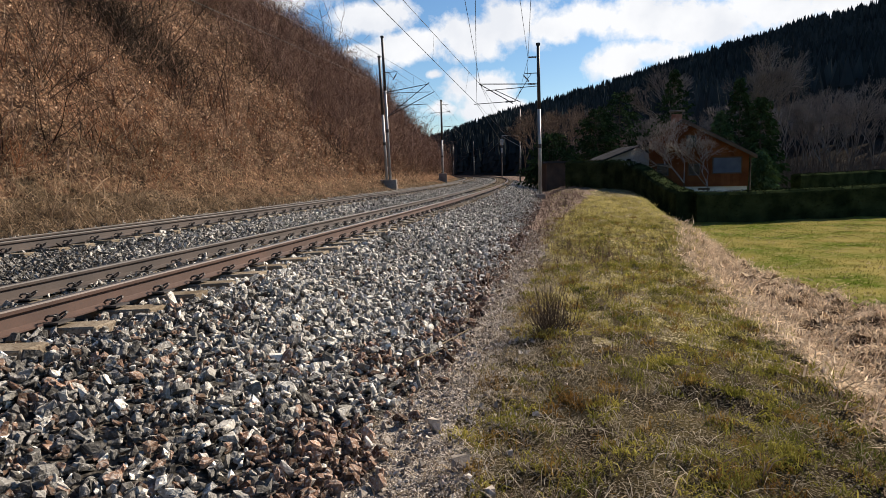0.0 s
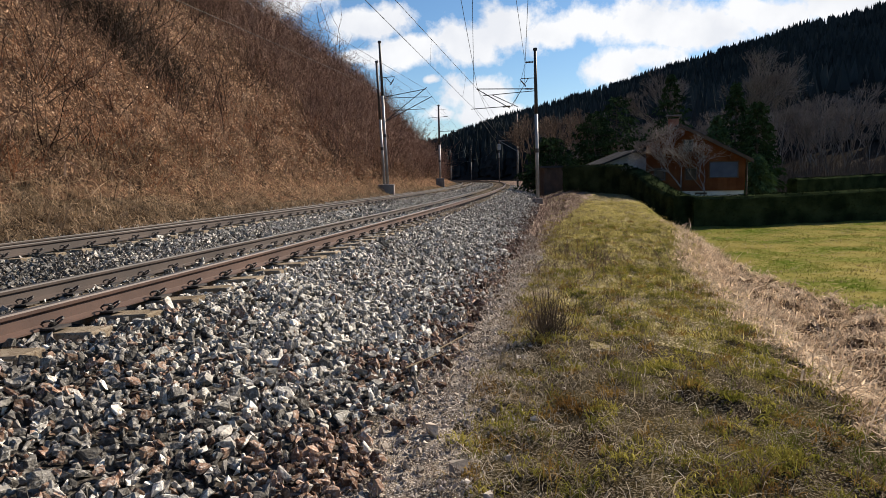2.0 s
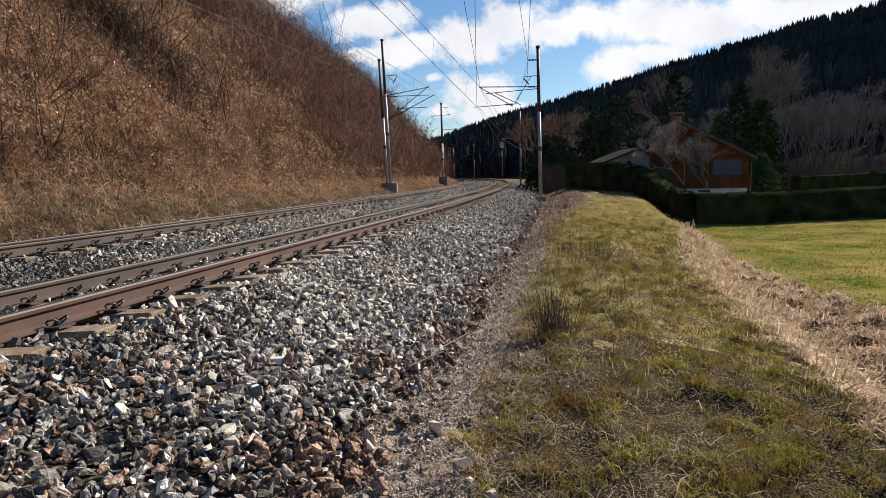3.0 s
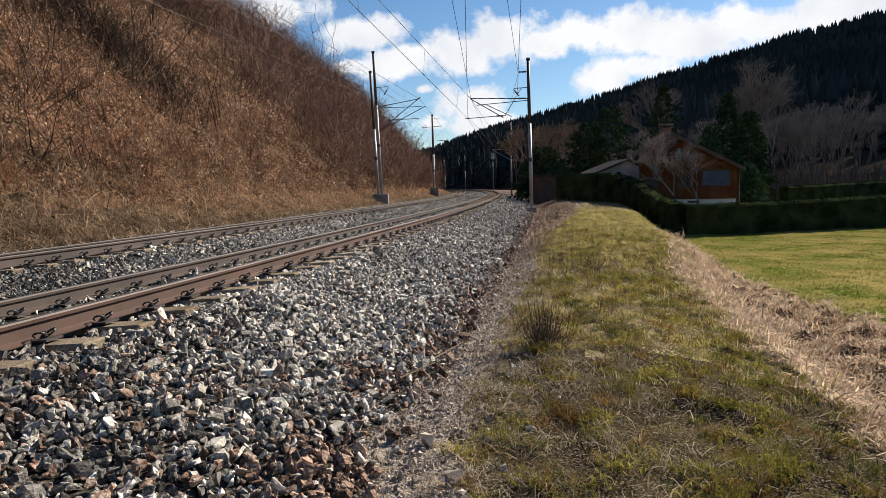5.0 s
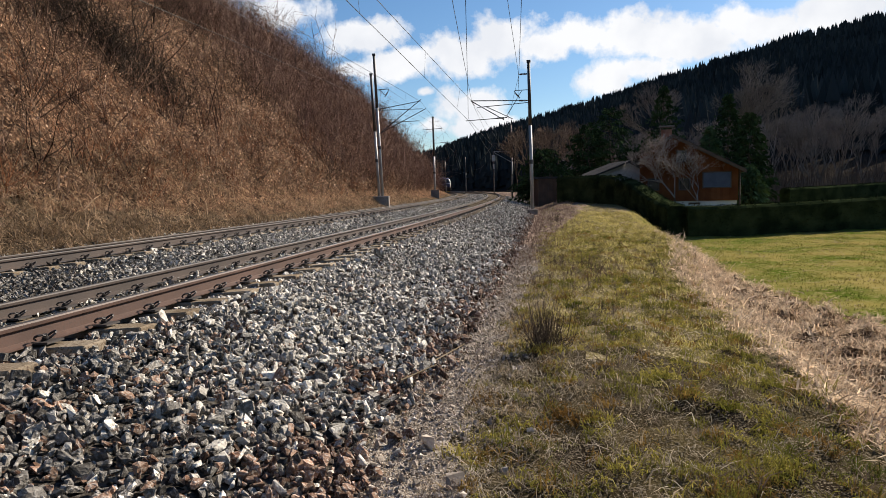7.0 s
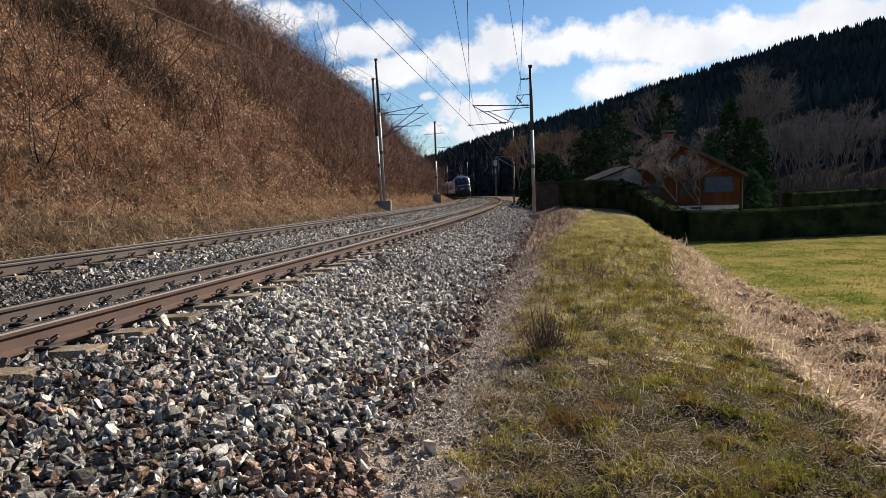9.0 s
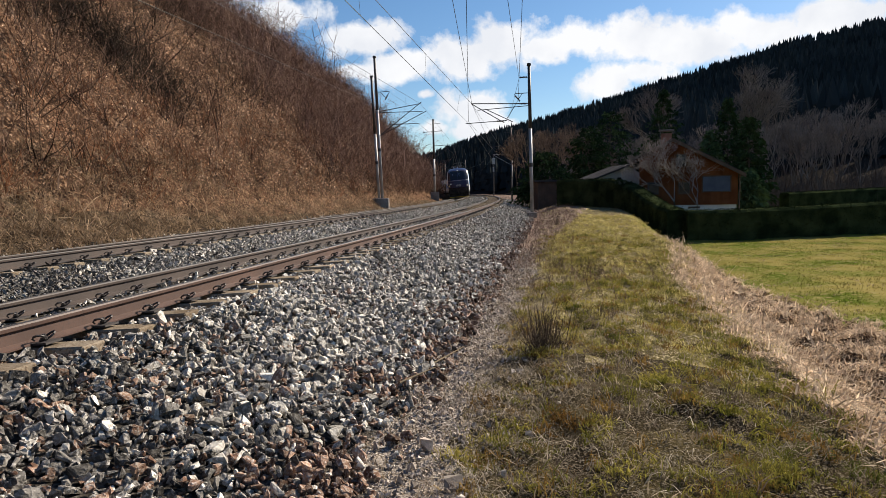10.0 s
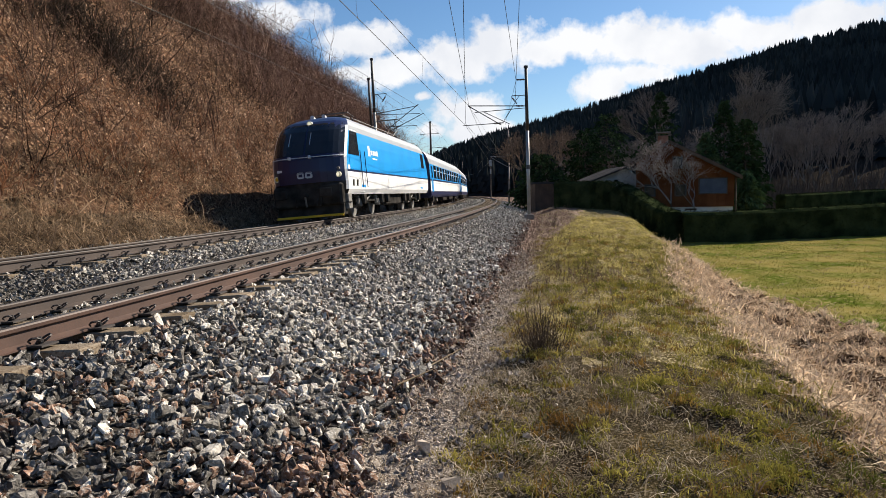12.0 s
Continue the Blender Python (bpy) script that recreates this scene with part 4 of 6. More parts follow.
def wire(label, pts, rad=0.0095, sag=0.0, insul=()):
    """A wire through the points; insul: places (point index, share) of insulators."""
    root = tagged(new("overhead_wire"), label, "wire", "overhead wires")
    bm = bmesh.new()
    for p, q in zip(pts[:-1], pts[1:]):
        p, q = Vector(p), Vector(q)
        n = 8 if sag else 1
        ring = [p.lerp(q, i / n) - Vector((0, 0, sag * 4 * (i / n) * (1 - i / n))) for i in range(n + 1)]
        for a, b in zip(ring[:-1], ring[1:]):
            tube(bm, a, b, rad, rad, 5)
    part("strand", bm, M["wire"], root)
    for i, t in insul:
        p, q = Vector(pts[i]), Vector(pts[i + 1])
        u = (q - p).normalized()
        c = p.lerp(q, t)
        bm = bmesh.new()
        for k in range(6):
            tube(bm, c + u * (k * 0.07), c + u * (k * 0.07 + 0.05), 0.07, 0.045, 8)
        part("insulator", bm, M["insulator"], root, "dark ribbed insulator")
    return root


def through_pts(near, far, behind=-18.0):
    """Carries a straight span back to behind the path."""
    a, b = Vector(near), Vector(far)
    t = (behind - b.y) / (a.y - b.y)
    return tuple(b.lerp(a, t))


def droppers(root, low, high, n):
    lo0, lo1, hi0, hi1 = (Vector(v) for v in (*low, *high))
    for i in range(n):
        t = (i + 0.5) / n
        part("dropper", tube(bmesh.new(), lo0.lerp(lo1, t), hi0.lerp(hi1, t), 0.004, 0.004, 4), M["wire"], root)


def wires():
    P3 = lambda s, r, z: (*[float(v) for v in on_line(s, r)], z)
    c1, m1 = (1.97, 34.3, 5.25), (2.2, 34.3, 6.24)
    c0, m0 = through_pts((-2.05, 13.7, 5.92), c1), through_pts((-1.77, 15.4, 6.70), m1)
    c2, m2 = P3(82, -0.75, 5.6), P3(82, -0.75, 7.0)
    w = wire("contact wire of the near track", [c0, c1, c2, P3(131, -0.75, 5.7), P3(196, -0.75, 5.9)])
    droppers(w, (c0, c1), (m0, m1), 7)
    wire("carrying wire of the near track", [m0, m1, m2, P3(131, -0.75, 7.0), P3(196, -0.75, 7.2)])
    # a second pair that leaves the near track towards its anchor
    o1, o2 = (2.2, 34.3, 6.24), (2.0, 34.3, 5.3)
    wire("carrying wire running out beside the near track with an insulator", [through_pts((0.60, 17.9, 7.2), o1), o1, P3(82, 0.3, 7.2)], insul=((0, 0.62),))
    wire("contact wire running out beside the near track with an insulator", [through_pts((0.94, 16.1, 6.6), o2), o2, P3(82, 0.2, 5.9)], insul=((0, 0.60),))
    f1, f2 = (4.78, 34.3, 7.55), (4.72, 34.3, 6.4)
    wire("feeder wire held by the mast beside the path", [through_pts((2.45, 20.3, 7.9), f1), f1, P3(82, 1.0, 8.9)])
    wire("lower feeder wire held by the mast beside the path", [through_pts((2.7, 18.4, 7.3), f2), f2, (4.05, 34.3, 5.3)])
    c3, m3 = (-0.92, 44.3, 6.34), (-0.75, 44.3, 7.7)
    c4, m4 = P3(-15, -5.4, 6.1), P3(-15, -5.4, 7.6)
    w = wire("contact wire of the far track", [c4, c3, (2.5, 75.0, 6.0), P3(131, -5.4, 5.9), P3(196, -5.4, 5.9)])
    droppers(w, (c4, c3), (m4, m3), 7)
    wire("carrying wire of the far track", [m4, m3, (2.5, 75.0, 7.1), P3(131, -5.4, 7.1), P3(196, -5.4, 7.2)])
    wire("feeder wire along the foot of the slope", [P3(-15, -7.2, 8.6), (-3.15, 44.3, 8.15), (1.1, 75.0, 8.75), P3(131, -7.2, 7.0)])
    wire("high earth wire on the masts below the slope", [P3(-15, -8.2, 9.3), (-4.2, 45.05, 9.5), (0.16, 75.0, 9.9)])


right_mast()
left_masts()
more_masts()
wires()


# ---- trees ----
def branch_tree(rng, height, spread, depth=5, trunk=0.16, first=0.25, bend=0.5):
    """Segments of a bare broadleaved tree: the trunk first, then the crown."""
    stem, crown = [], []

    def grow(p, d, length, w, level):
        d = d / np.linalg.norm(d)
        n = 2
        for i in range(n):
            q = p + d * length / n
            (stem if level == 0 else crown).append((p, q, w * (1 - 0.22 * i), w * (1 - 0.22 * (i + 1))))
            p = q
            d = d + rng.normal(0, 0.13, 3)
            d /= np.linalg.norm(d)
        if level >= depth:
            return
        for _ in range(3 if level < depth - 1 else 4):
            side = rng.normal(0, 1, 3)
            side -= d * side.dot(d)
            side /= np.linalg.norm(side)
            nd = d + side * rng.uniform(0.35, 0.95) * bend * spread + np.array([0, 0, 0.12])
            grow(p, nd, length * rng.uniform(0.62, 0.82), w * 0.64, level + 1)

    grow(np.array([0, 0, -0.2]), np.array([rng.normal(0, 0.05), rng.normal(0, 0.05), 1.0]), height * first, trunk, 0)
    return stem, crown


M["bark"] = mat("bark", (0.07, 0.055, 0.045), (0.14, 0.11, 0.09), 3, 30, 0.9, bump=0.4, local=True)
M["twigs"] = mat("twigs", (0.14, 0.12, 0.107), (0.25, 0.215, 0.19), 0.6, 20, 0.9, bump=0, island=0.35)
M["twigs_pale"] = mat("fruit_tree_twigs", (0.24, 0.21, 0.195), (0.42, 0.375, 0.345), 0.6, 20, 0.9, bump=0, island=0.35)
M["twigs_brown"] = mat("brown_twigs", (0.105, 0.078, 0.060), (0.195, 0.147, 0.112), 0.6, 20, 0.9, bump=0, island=0.35)
M["needles"] = mat("needles", (0.018, 0.034, 0.014), (0.052, 0.078, 0.032), 0.6, 12, 0.8, bump=0, island=0.45)
M["needles_light"] = mat("light_needles", (0.05, 0.085, 0.035), (0.10, 0.14, 0.06), 0.6, 12, 0.8, bump=0, island=0.4)
# the bluish grey of distant haze is mixed into these needles' colour
M["hazy_needles"] = mat("hazy_forest_needles", (0.020, 0.024, 0.026), (0.038, 0.043, 0.043), 0.02, 0.5, 0.9, bump=0, island=0.3)


def bare_tree(name, label, x, y, height, spread, rng, twig="twigs", depth=5, trunk=0.16, first=0.25, group=""):
    root = tagged(new(name), label, "tree", group)
    root.matrix_world = Matrix.Translation((x, y, float(ground_at(x, y))))
    st, cr = branch_tree(rng, height, spread, depth, trunk, first)
    part("trunk", mesh_np("trunk", *rods(st), M["bark"]), None, root)
    part("crown", mesh_np("crown", *rods(cr), M[twig]), None, root)
    return root


def conifer(label, x, y, h, radius, rng, material="needles", name="conifer", power=0.8):
    """A crown of several thousand small drooping sprays on bare boughs, in lobes with gaps between them."""
    root = tagged(new(name), label, "tree", "garden conifers")
    root.matrix_world = Matrix.Translation((x, y, float(ground_at(x, y))))
    part("trunk", tube(bmesh.new(), (0, 0, -0.2), (0, 0, h * 0.93), 0.02 * h, 0.01, 7), M["bark"], root)
    boughs, seg, P0, D0, L0 = 150, [], [], [], []
    for i in range(boughs):
        t = (i + rng.uniform(0, 1)) / boughs
        a = i * 2.4 + rng.uniform(-0.4, 0.4)
        l = (radius * (1 - t) ** power + 0.02 * h * (1 - t)) * rng.uniform(0.62, 1.15)
        d = np.array([math.cos(a), math.sin(a), rng.uniform(-0.25, 0.15)])
        p = np.array([0, 0, h * (0.07 + 0.92 * t)])
        seg.append((p, p + d * l, 0.022, 0.006))
        m = 28
        u = rng.uniform(0.25, 1.0, m) ** 0.7
        P0.append(p + d * (l * u)[:, None] + rng.normal(0, 0.09 + 0.05 * l, (m, 3)) * np.array([1, 1, 0.6]))
        D0.append(np.tile(d, (m, 1)) + rng.normal(0, 0.45, (m, 3)) + np.array([0, 0, -0.35]))
        L0.append(rng.uniform(0.22, 0.5, m) * (0.6 + 0.4 * (1 - t)))
    P0, D0, L0 = np.concatenate(P0), np.concatenate(D0), np.concatenate(L0)
    D0 /= np.linalg.norm(D0, axis=1)[:, None]
    W = np.cross(D0, rng.normal(size=D0.shape))
    W /= np.linalg.norm(W, axis=1)[:, None]
    L = L0[:, None]
    V = np.stack([P0, P0 + D0 * L * 0.45 + W * L * 0.24, P0 + D0 * L + np.array([0, 0, -0.25]) * L, P0 + D0 * L * 0.5 - W * L * 0.24], 1).reshape(-1, 3)
    k = np.arange(len(P0))[:, None, None] * 4
    F = (np.array([[0, 1, 2], [0, 2, 3]])[None] + k).reshape(-1, 3)
    tagged(part("branchwood", mesh_np("branchwood", *rods(seg), M["bark"]), None, root), kind="stuff")
    part("crown", mesh_np("crown", V, F, M[material]), None, root)
    return root


def forest():
    rng = np.random.RandomState(21)
    kinds = []
    for _ in range(6):
        V, F = [], []
        for z, w, up in ((0.05, 0.19, 0.42), (0.26, 0.16, 0.36), (0.46, 0.12, 0.32), (0.64, 0.08, 0.36)):
            k = len(V)
            V.append((rng.normal(0, 0.01), rng.normal(0, 0.01), min(1.0, z + up)))
            for q in range(8):
                a = q * math.pi / 4 + rng.uniform(-0.2, 0.2)
                g = w * (rng.uniform(0.85, 1.2) if q % 2 else rng.uniform(0.45, 0.7))
                V.append((g * math.cos(a), g * math.sin(a), z + rng.uniform(-0.03, 0.03)))
            F += [(k, k + 1 + q, k + 1 + (q + 1) % 8) for q in range(8)]
        kinds.append((np.array(V), np.array(F)))
    n = 26000
    b = np.radians(rng.uniform(-14, 62, n))
    D = 100 + 560 * rng.uniform(0, 1, n) ** 0.75
    x, y = D * np.sin(b), D * np.cos(b)
    s, r = to_line(x, y)
    ok = (r > 26) & ~((np.degrees(b) > 26) & (D < 135)) & (rng.uniform(size=n) < 0.5 + 0 * D)
    x, y = x[ok], y[ok]
    # a close row along the ridge
    m = 1600
    b2 = np.radians(rng.uniform(-2, 60, m))
    D2 = HILL_D + rng.uniform(-14, 10, m)
    x, y = np.concatenate([x, D2 * np.sin(b2)]), np.concatenate([y, D2 * np.cos(b2)])
    ok = to_line(x, y)[1] > 26
    x, y = x[ok], y[ok]
    h = rng.uniform(10, 16, len(x))
    ob = scatter("conifer_forest", kinds, np.stack([x, y, ground_at(x, y) - 0.5], 1), turns_z(rng.uniform(0, 6.28, len(x))), np.stack([h * 1.1, h * 1.1, h], 1), rng.randint(0, 6, len(x)), M["hazy_needles"])
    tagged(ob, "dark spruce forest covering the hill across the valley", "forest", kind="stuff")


def tree_belt():
    """Bare broadleaved trees between the garden and the wooded hill."""
    rng = np.random.RandomState(31)
    kinds = []
    for k in range(5):
        st, cr = branch_tree(rng, 15.0, 0.95, 6, 0.12, 0.20)
        kinds.append((mesh_np("trunk", *rods(st), M["bark"]), mesh_np("crown", *rods(cr), M["twigs"])))
    n = 0
    while n < 105:
        b = rng.choice([rng.uniform(7, 14), rng.uniform(15, 27), rng.uniform(27, 46)], p=[0.12, 0.28, 0.60])
        D = rng.uniform(72, 135)
        x, y = D * math.sin(radians(b)), D * math.cos(radians(b))
        if to_line(x, y)[1] < 9:
            continue
        tr, cr = kinds[n % 5]
        root = tagged(new("bare_tree"), "bare grey-brown broadleaved tree at the foot of the hill", "tree", "bare trees along the valley")
        k = rng.uniform(0.75, 1.15) * (0.75 if b < 14 else 1.0)
        root.matrix_world = pose(x, y, float(ground_at(x, y)), 0, 0, rng.uniform(0, 360)) @ Matrix.Diagonal((k, k, k, 1))
        part("trunk", tr, None, root)
        part("crown", cr, None, root)
        n += 1


def undergrowth():
    """Brushwood below the bare trees."""
    rng = np.random.RandomState(71)
    kinds = [bush_kind(rng, 7, 2.6, 3, 0.016, 1.2) for _ in range(6)]
    n = 1100
    b, D = np.radians(rng.uniform(7, 47, n)), rng.uniform(52, 112, n)
    x, y = D * np.sin(b), D * np.cos(b)
    s, r = to_line(x, y)
    ok = (r > 7) & ~((y < 60) & (x < 28)) & (y > 50)
    x, y = x[ok], y[ok]
    k = rng.uniform(0.8, 1.7, len(x))
    ob = scatter("brushwood", kinds, np.stack([x, y, ground_at(x, y)], 1), turns_z(rng.uniform(0, 6.28, len(x)), 0.1, rng), np.stack([k, k, k], 1), rng.randint(0, 6, len(x)), M["brush"])
    tagged(ob, "bare grey-brown brushwood below the trees of the valley", "shrubs", kind="stuff")


M["brush"] = mat("brushwood", (0.075, 0.058, 0.048), (0.15, 0.118, 0.097), 0.3, 20, 0.9, bump=0, island=0.4)


def garden_trees():
    rng = np.random.RandomState(41)
    conifer("broad dark green conifer behind the hedge", 15.6, 55.0, 9.2, 3.3, rng, power=0.42)
    conifer("second dark conifer behind the white annexe", 13.2, 53.0, 6.4, 2.6, rng, power=0.42)
    conifer("tall dark spruce behind the house", 21.6, 58.5, 11.6, 3.4, rng)
    conifer("dark spruce beyond the gable", 24.6, 52.0, 9.8, 2.6, rng)
    conifer("dark conifer close beside the house wall", 23.6, 46.5, 7.6, 1.7, rng, power=0.5)
    conifer("pale green conifer behind the roof", 22.6, 51.0, 7.0, 2.4, rng, "needles_light")
    conifer("low dark evergreen bush near the mast", 9.0, 51.0, 4.4, 2.6, rng, power=0.40)
    conifer("low pale evergreen beside the house", 22.2, 43.5, 3.6, 1.4, rng, "needles_light")
    bare_tree("fruit_tree", "crooked bare fruit tree with pale twigs before the house", 14.3, 36.6, 8.6, 1.7, rng, "twigs_pale", 7, 0.075, 0.22)
    bare_tree("fruit_tree", "bare fruit tree close to the house front", 15.8, 36.9, 7.0, 1.7, rng, "twigs_pale", 7, 0.055, 0.22)
    bare_tree("garden_tree", "large bare tree beyond the house", 28.5, 60.0, 19.0, 1.1, rng, "twigs", 7, 0.18, 0.20)
    bare_tree("garden_tree", "bare tree beside the large one", 33.0, 60.0, 17.0, 1.1, rng, "twigs", 7, 0.16, 0.20)
    bare_tree("garden_tree", "bare tree behind the house roof", 25.5, 66.0, 19.0, 1.1, rng, "twigs", 7, 0.18, 0.20)
    # sunlit brown trees behind the shed
    for x, y, h in ((10.5, 64, 11.0), (12.5, 66, 12.0), (14.2, 64, 11.0), (9.6, 71, 12.0), (16.8, 70, 12.5), (12.0, 73, 13.0), (18.5, 72, 13.0), (14.8, 76, 13.5), (20.5, 70, 13.0)):
        bare_tree("bare_tree", "brown-twigged bare tree behind the garden", x, y, h, 1.1, rng, "twigs_brown", 6, 0.11, 0.2, "brown trees behind the garden")
    # trees on the crest of the cut
    for s, r, h in ((27.0, -26.0, 6.0), (30.0, -27.0, 6.5), (24.0, -26.5, 6.0)):
        x, y = on_line(s, r)
        bare_tree("crest_tree", "bare tree on the crest of the cut slope", float(x), float(y), h, 1.4, rng, "twigs", 5, 0.13, 0.26)


# ---- hedges ----
def hedge(label, pts, width, seed, dens=270):
    """A clipped hedge along points (x, y, z foot, z top): a dark core and many small leaves on its faces."""
    rng = np.random.RandomState(seed)
    root = tagged(new("hedge"), label, "hedge", "clipped hedges")
    V, F = [], []
    for i, (x, y, z0, z1) in enumerate(pts):
        a = pts[max(0, i - 1)]
        b = pts[min(len(pts) - 1, i + 1)]
        d = np.array([b[0] - a[0], b[1] - a[1]])
        d /= np.linalg.norm(d)
        n = np.array([d[1], -d[0]]) * width / 2
        V += [(x + n[0], y + n[1], z0 - 0.2), (x + n[0], y + n[1], z1 - 0.12), (x + n[0] * 0.7, y + n[1] * 0.7, z1), (x - n[0] * 0.7, y - n[1] * 0.7, z1), (x - n[0], y - n[1], z1 - 0.12), (x - n[0], y - n[1], z0 - 0.2)]
    for i in range(len(pts) - 1):
        for j in range(6):
            a, b = i * 6 + j, i * 6 + (j + 1) % 6
            F.append((a, b, b + 6, a + 6))
    e = (len(pts) - 1) * 6
    F += [(0, 1, 2, 3), (0, 3, 4, 5), (e, e + 3, e + 2, e + 1), (e, e + 5, e + 4, e + 3)]
    V, F = np.array(V), np.array(F)
    part("hedge_core", mesh_np("hedge_core", V, F, M["hedge"]), None, root)
    q = V[F]
    area = np.linalg.norm(np.cross(q[:, 2] - q[:, 0], q[:, 3] - q[:, 1]), axis=1) / 2
    n = int(area.sum() * dens)
    i = rng.choice(len(F), n, p=area / area.sum())
    u, v = rng.uniform(size=(2, n, 1))
    c = (q[i, 0] * (1 - u) + q[i, 1] * u) * (1 - v) + (q[i, 3] * (1 - u) + q[i, 2] * u) * v
    c = c + rng.normal(0, 0.035, c.shape) + 0.05 * np.stack([wob(c[:, 0], c[:, 2] * 2, 0.9, 1), wob(c[:, 1], c[:, 2] * 2, 0.8, 2), wob(c[:, 0], c[:, 1], 0.7, 3)], 1)
    leaf = (np.array([[-0.5, 0, 0], [0, -0.3, 0.1], [0.5, 0, 0], [0, 0.3, 0.1]]), np.array([[0, 1, 2], [0, 2, 3]]))
    k = rng.uniform(0.05, 0.10, n)
    tagged(scatter("foliage", [leaf], c, turns_any(n, rng), np.stack([k, k, k], 1), np.zeros(n, int), M["hedge"], root), kind="stuff")


def hedges():
    hedge("long clipped dark green hedge between meadow and garden", [(12.0, 29.4, -1.05, 0.40), (13.2, 29.05, -1.05, 0.38), (14.4, 29.1, -1.05, 0.40), (17, 29.6, -1.05, 0.44), (20, 30.3, -1.05, 0.5), (24, 31.2, -1.0, 0.58), (30, 32.5, -1.0, 0.66), (40, 34.8, -1.0, 0.8)], 0.95, 1)
    hedge("dark green hedge climbing the bank beside the garden", [(8.9, 43.5, 0.0, 2.15), (9.8, 42.6, 0.0, 2.15), (10.9, 41.2, -0.3, 2.12), (11.6, 39.4, -0.6, 2.05), (11.9, 37.6, -0.8, 1.75), (11.85, 35.5, -0.9, 1.35), (11.75, 33.5, -1.0, 0.95), (11.7, 31.5, -1.0, 0.62), (11.75, 29.9, -1.05, 0.42)], 1.0, 2)
    hedge("second clipped hedge farther back beyond the garden", [(27.5, 48.5, -1.0, 0.85), (32, 50, -1.0, 0.92), (40, 52.5, -1.0, 1.1)], 0.9, 3, 200)


# ---- house ----
def house():
    x0, x1, xr, y0, y1 = 12.95, 18.75, 14.95, 39.0, 46.5
    zb, ze, zr = -0.9, 2.25, 4.35
    fall = (zr - ze) / (x1 - xr)
    zw = zr - fall * (xr - x0)
    root = tagged(new("house"), "brown timber-clad house with a low gable roof and blue shutters", "house")
    turn = Matrix.Translation((15.2, 39.4, 0)) @ pose(0, 0, 0, 0, 0, -19) @ Matrix.Translation((-15, -39, 0))
    root.matrix_world = turn
    bm = bmesh.new()
    box(bm, x0 + 0.06, x1 - 0.06, y0 + 0.06, y1 - 0.06, zb - 0.3, 0.38)
    part("plinth", bm, M["white_wall"], root, "white rendered plinth")
    bm = slab(bmesh.new(), [(x0, 0.38), (x1, 0.38), (x1, ze), (xr, zr), (x0, zw)], 1, y0, y1)
    part("wall", bm, M["wood_red"], root)
    # upright boards on the gable
    n = 34
    for i in range(n):
        xa = x0 + (x1 - x0) * i / n
        xb = x0 + (x1 - x0) * (i + 1) / n - 0.012
        xm = (xa + xb) / 2
        zt = zr - fall * abs(xm - xr)
        part("board", box(bmesh.new(), xa, xb, y0 - 0.025, y0 - 0.002, 0.36, zt), M["wood_red"], root)
    for xe in (x0 - 0.35, x1 + 0.35):
        zl = zr - fall * abs(xe - xr)
        bm = slab(bmesh.new(), [(xr, zr + 0.02), (xr, zr + 0.2), (xe, zl + 0.2), (xe, zl + 0.02)], 1, y0 - 0.7, y1 + 0.7)
        r_ = part("roof_slope", bm, M["roof"], root, "dark grey roof sheeting")
        bm = slab(bmesh.new(), [(xr, zr - 0.05), (xr, zr + 0.17), (xe, zl + 0.17), (xe, zl - 0.05)], 1, y0 - 0.76, y0 - 0.70)
        part("bargeboard", bm, M["wood_dark"], r_, "dark bargeboard")
    bm = box(bmesh.new(), 14.3, 14.95, 41.0, 41.65, 3.6, 5.05)
    ch = part("chimney", bm, M["brick"], root)
    part("chimney_cap", box(bmesh.new(), 14.15, 15.1, 40.85, 41.8, 5.22, 5.29), M["concrete"], ch)
    for dx in (14.25, 15.0):
        part("cap_post", box(bmesh.new(), dx - 0.03, dx + 0.03, 41.0, 41.6, 5.05, 5.22), M["concrete"], ch)

    def window(xa, xb, za, zc, shut, label):
        w = part("window", box(bmesh.new(), xa, xb, y0 - 0.05, y0 - 0.02, za, zc), M["shutter"], root, label)
        for a, b, c, d in ((xa - 0.07, xa, za - 0.07, zc + 0.07), (xb, xb + 0.07, za - 0.07, zc + 0.07), (xa, xb, za - 0.07, za), (xa, xb, zc, zc + 0.07)):
            part("frame", box(bmesh.new(), a, b, y0 - 0.09, y0 - 0.02, c, d), M["wood_dark"], w)
        if shut:
            k = int((zc - za) / 0.09)
            for i in range(k):
                z = za + (zc - za) * (i + 0.5) / k
                part("slat", box(bmesh.new(), xa + 0.02, xb - 0.02, y0 - 0.075, y0 - 0.052, z - 0.036, z + 0.032), M["shutter"], w)
        else:
            part("pane", box(bmesh.new(), xa + 0.02, xb - 0.02, y0 - 0.058, y0 - 0.053, za + 0.02, zc - 0.02), M["glass"], w, "dark glass")

    window(16.75, 18.3, 1.2, 2.1, True, "wide window closed by blue-grey slatted shutters")
    window(15.35, 15.95, 1.1, 1.75, False, "small dark window")
    window(13.5, 14.1, 1.1, 1.8, False, "small dark window")
    window(15.2, 15.7, 2.85, 3.5, False, "attic window with a pale frame")
    part("vent", box(bmesh.new(), 15.9, 16.6, y0 + 0.03, y0 + 0.055, 0.14, 0.26), M["wood_dark"], root)
    part("downpipe", tube(bmesh.new(), (18.82, y0 - 0.1, -0.9), (18.82, y0 - 0.1, 2.2), 0.045, n=8), M["wood_dark"], root)
    # white annexe with a grey roof
    an = tagged(new("annexe"), "small white rendered annexe with a grey pitched roof", "shed")
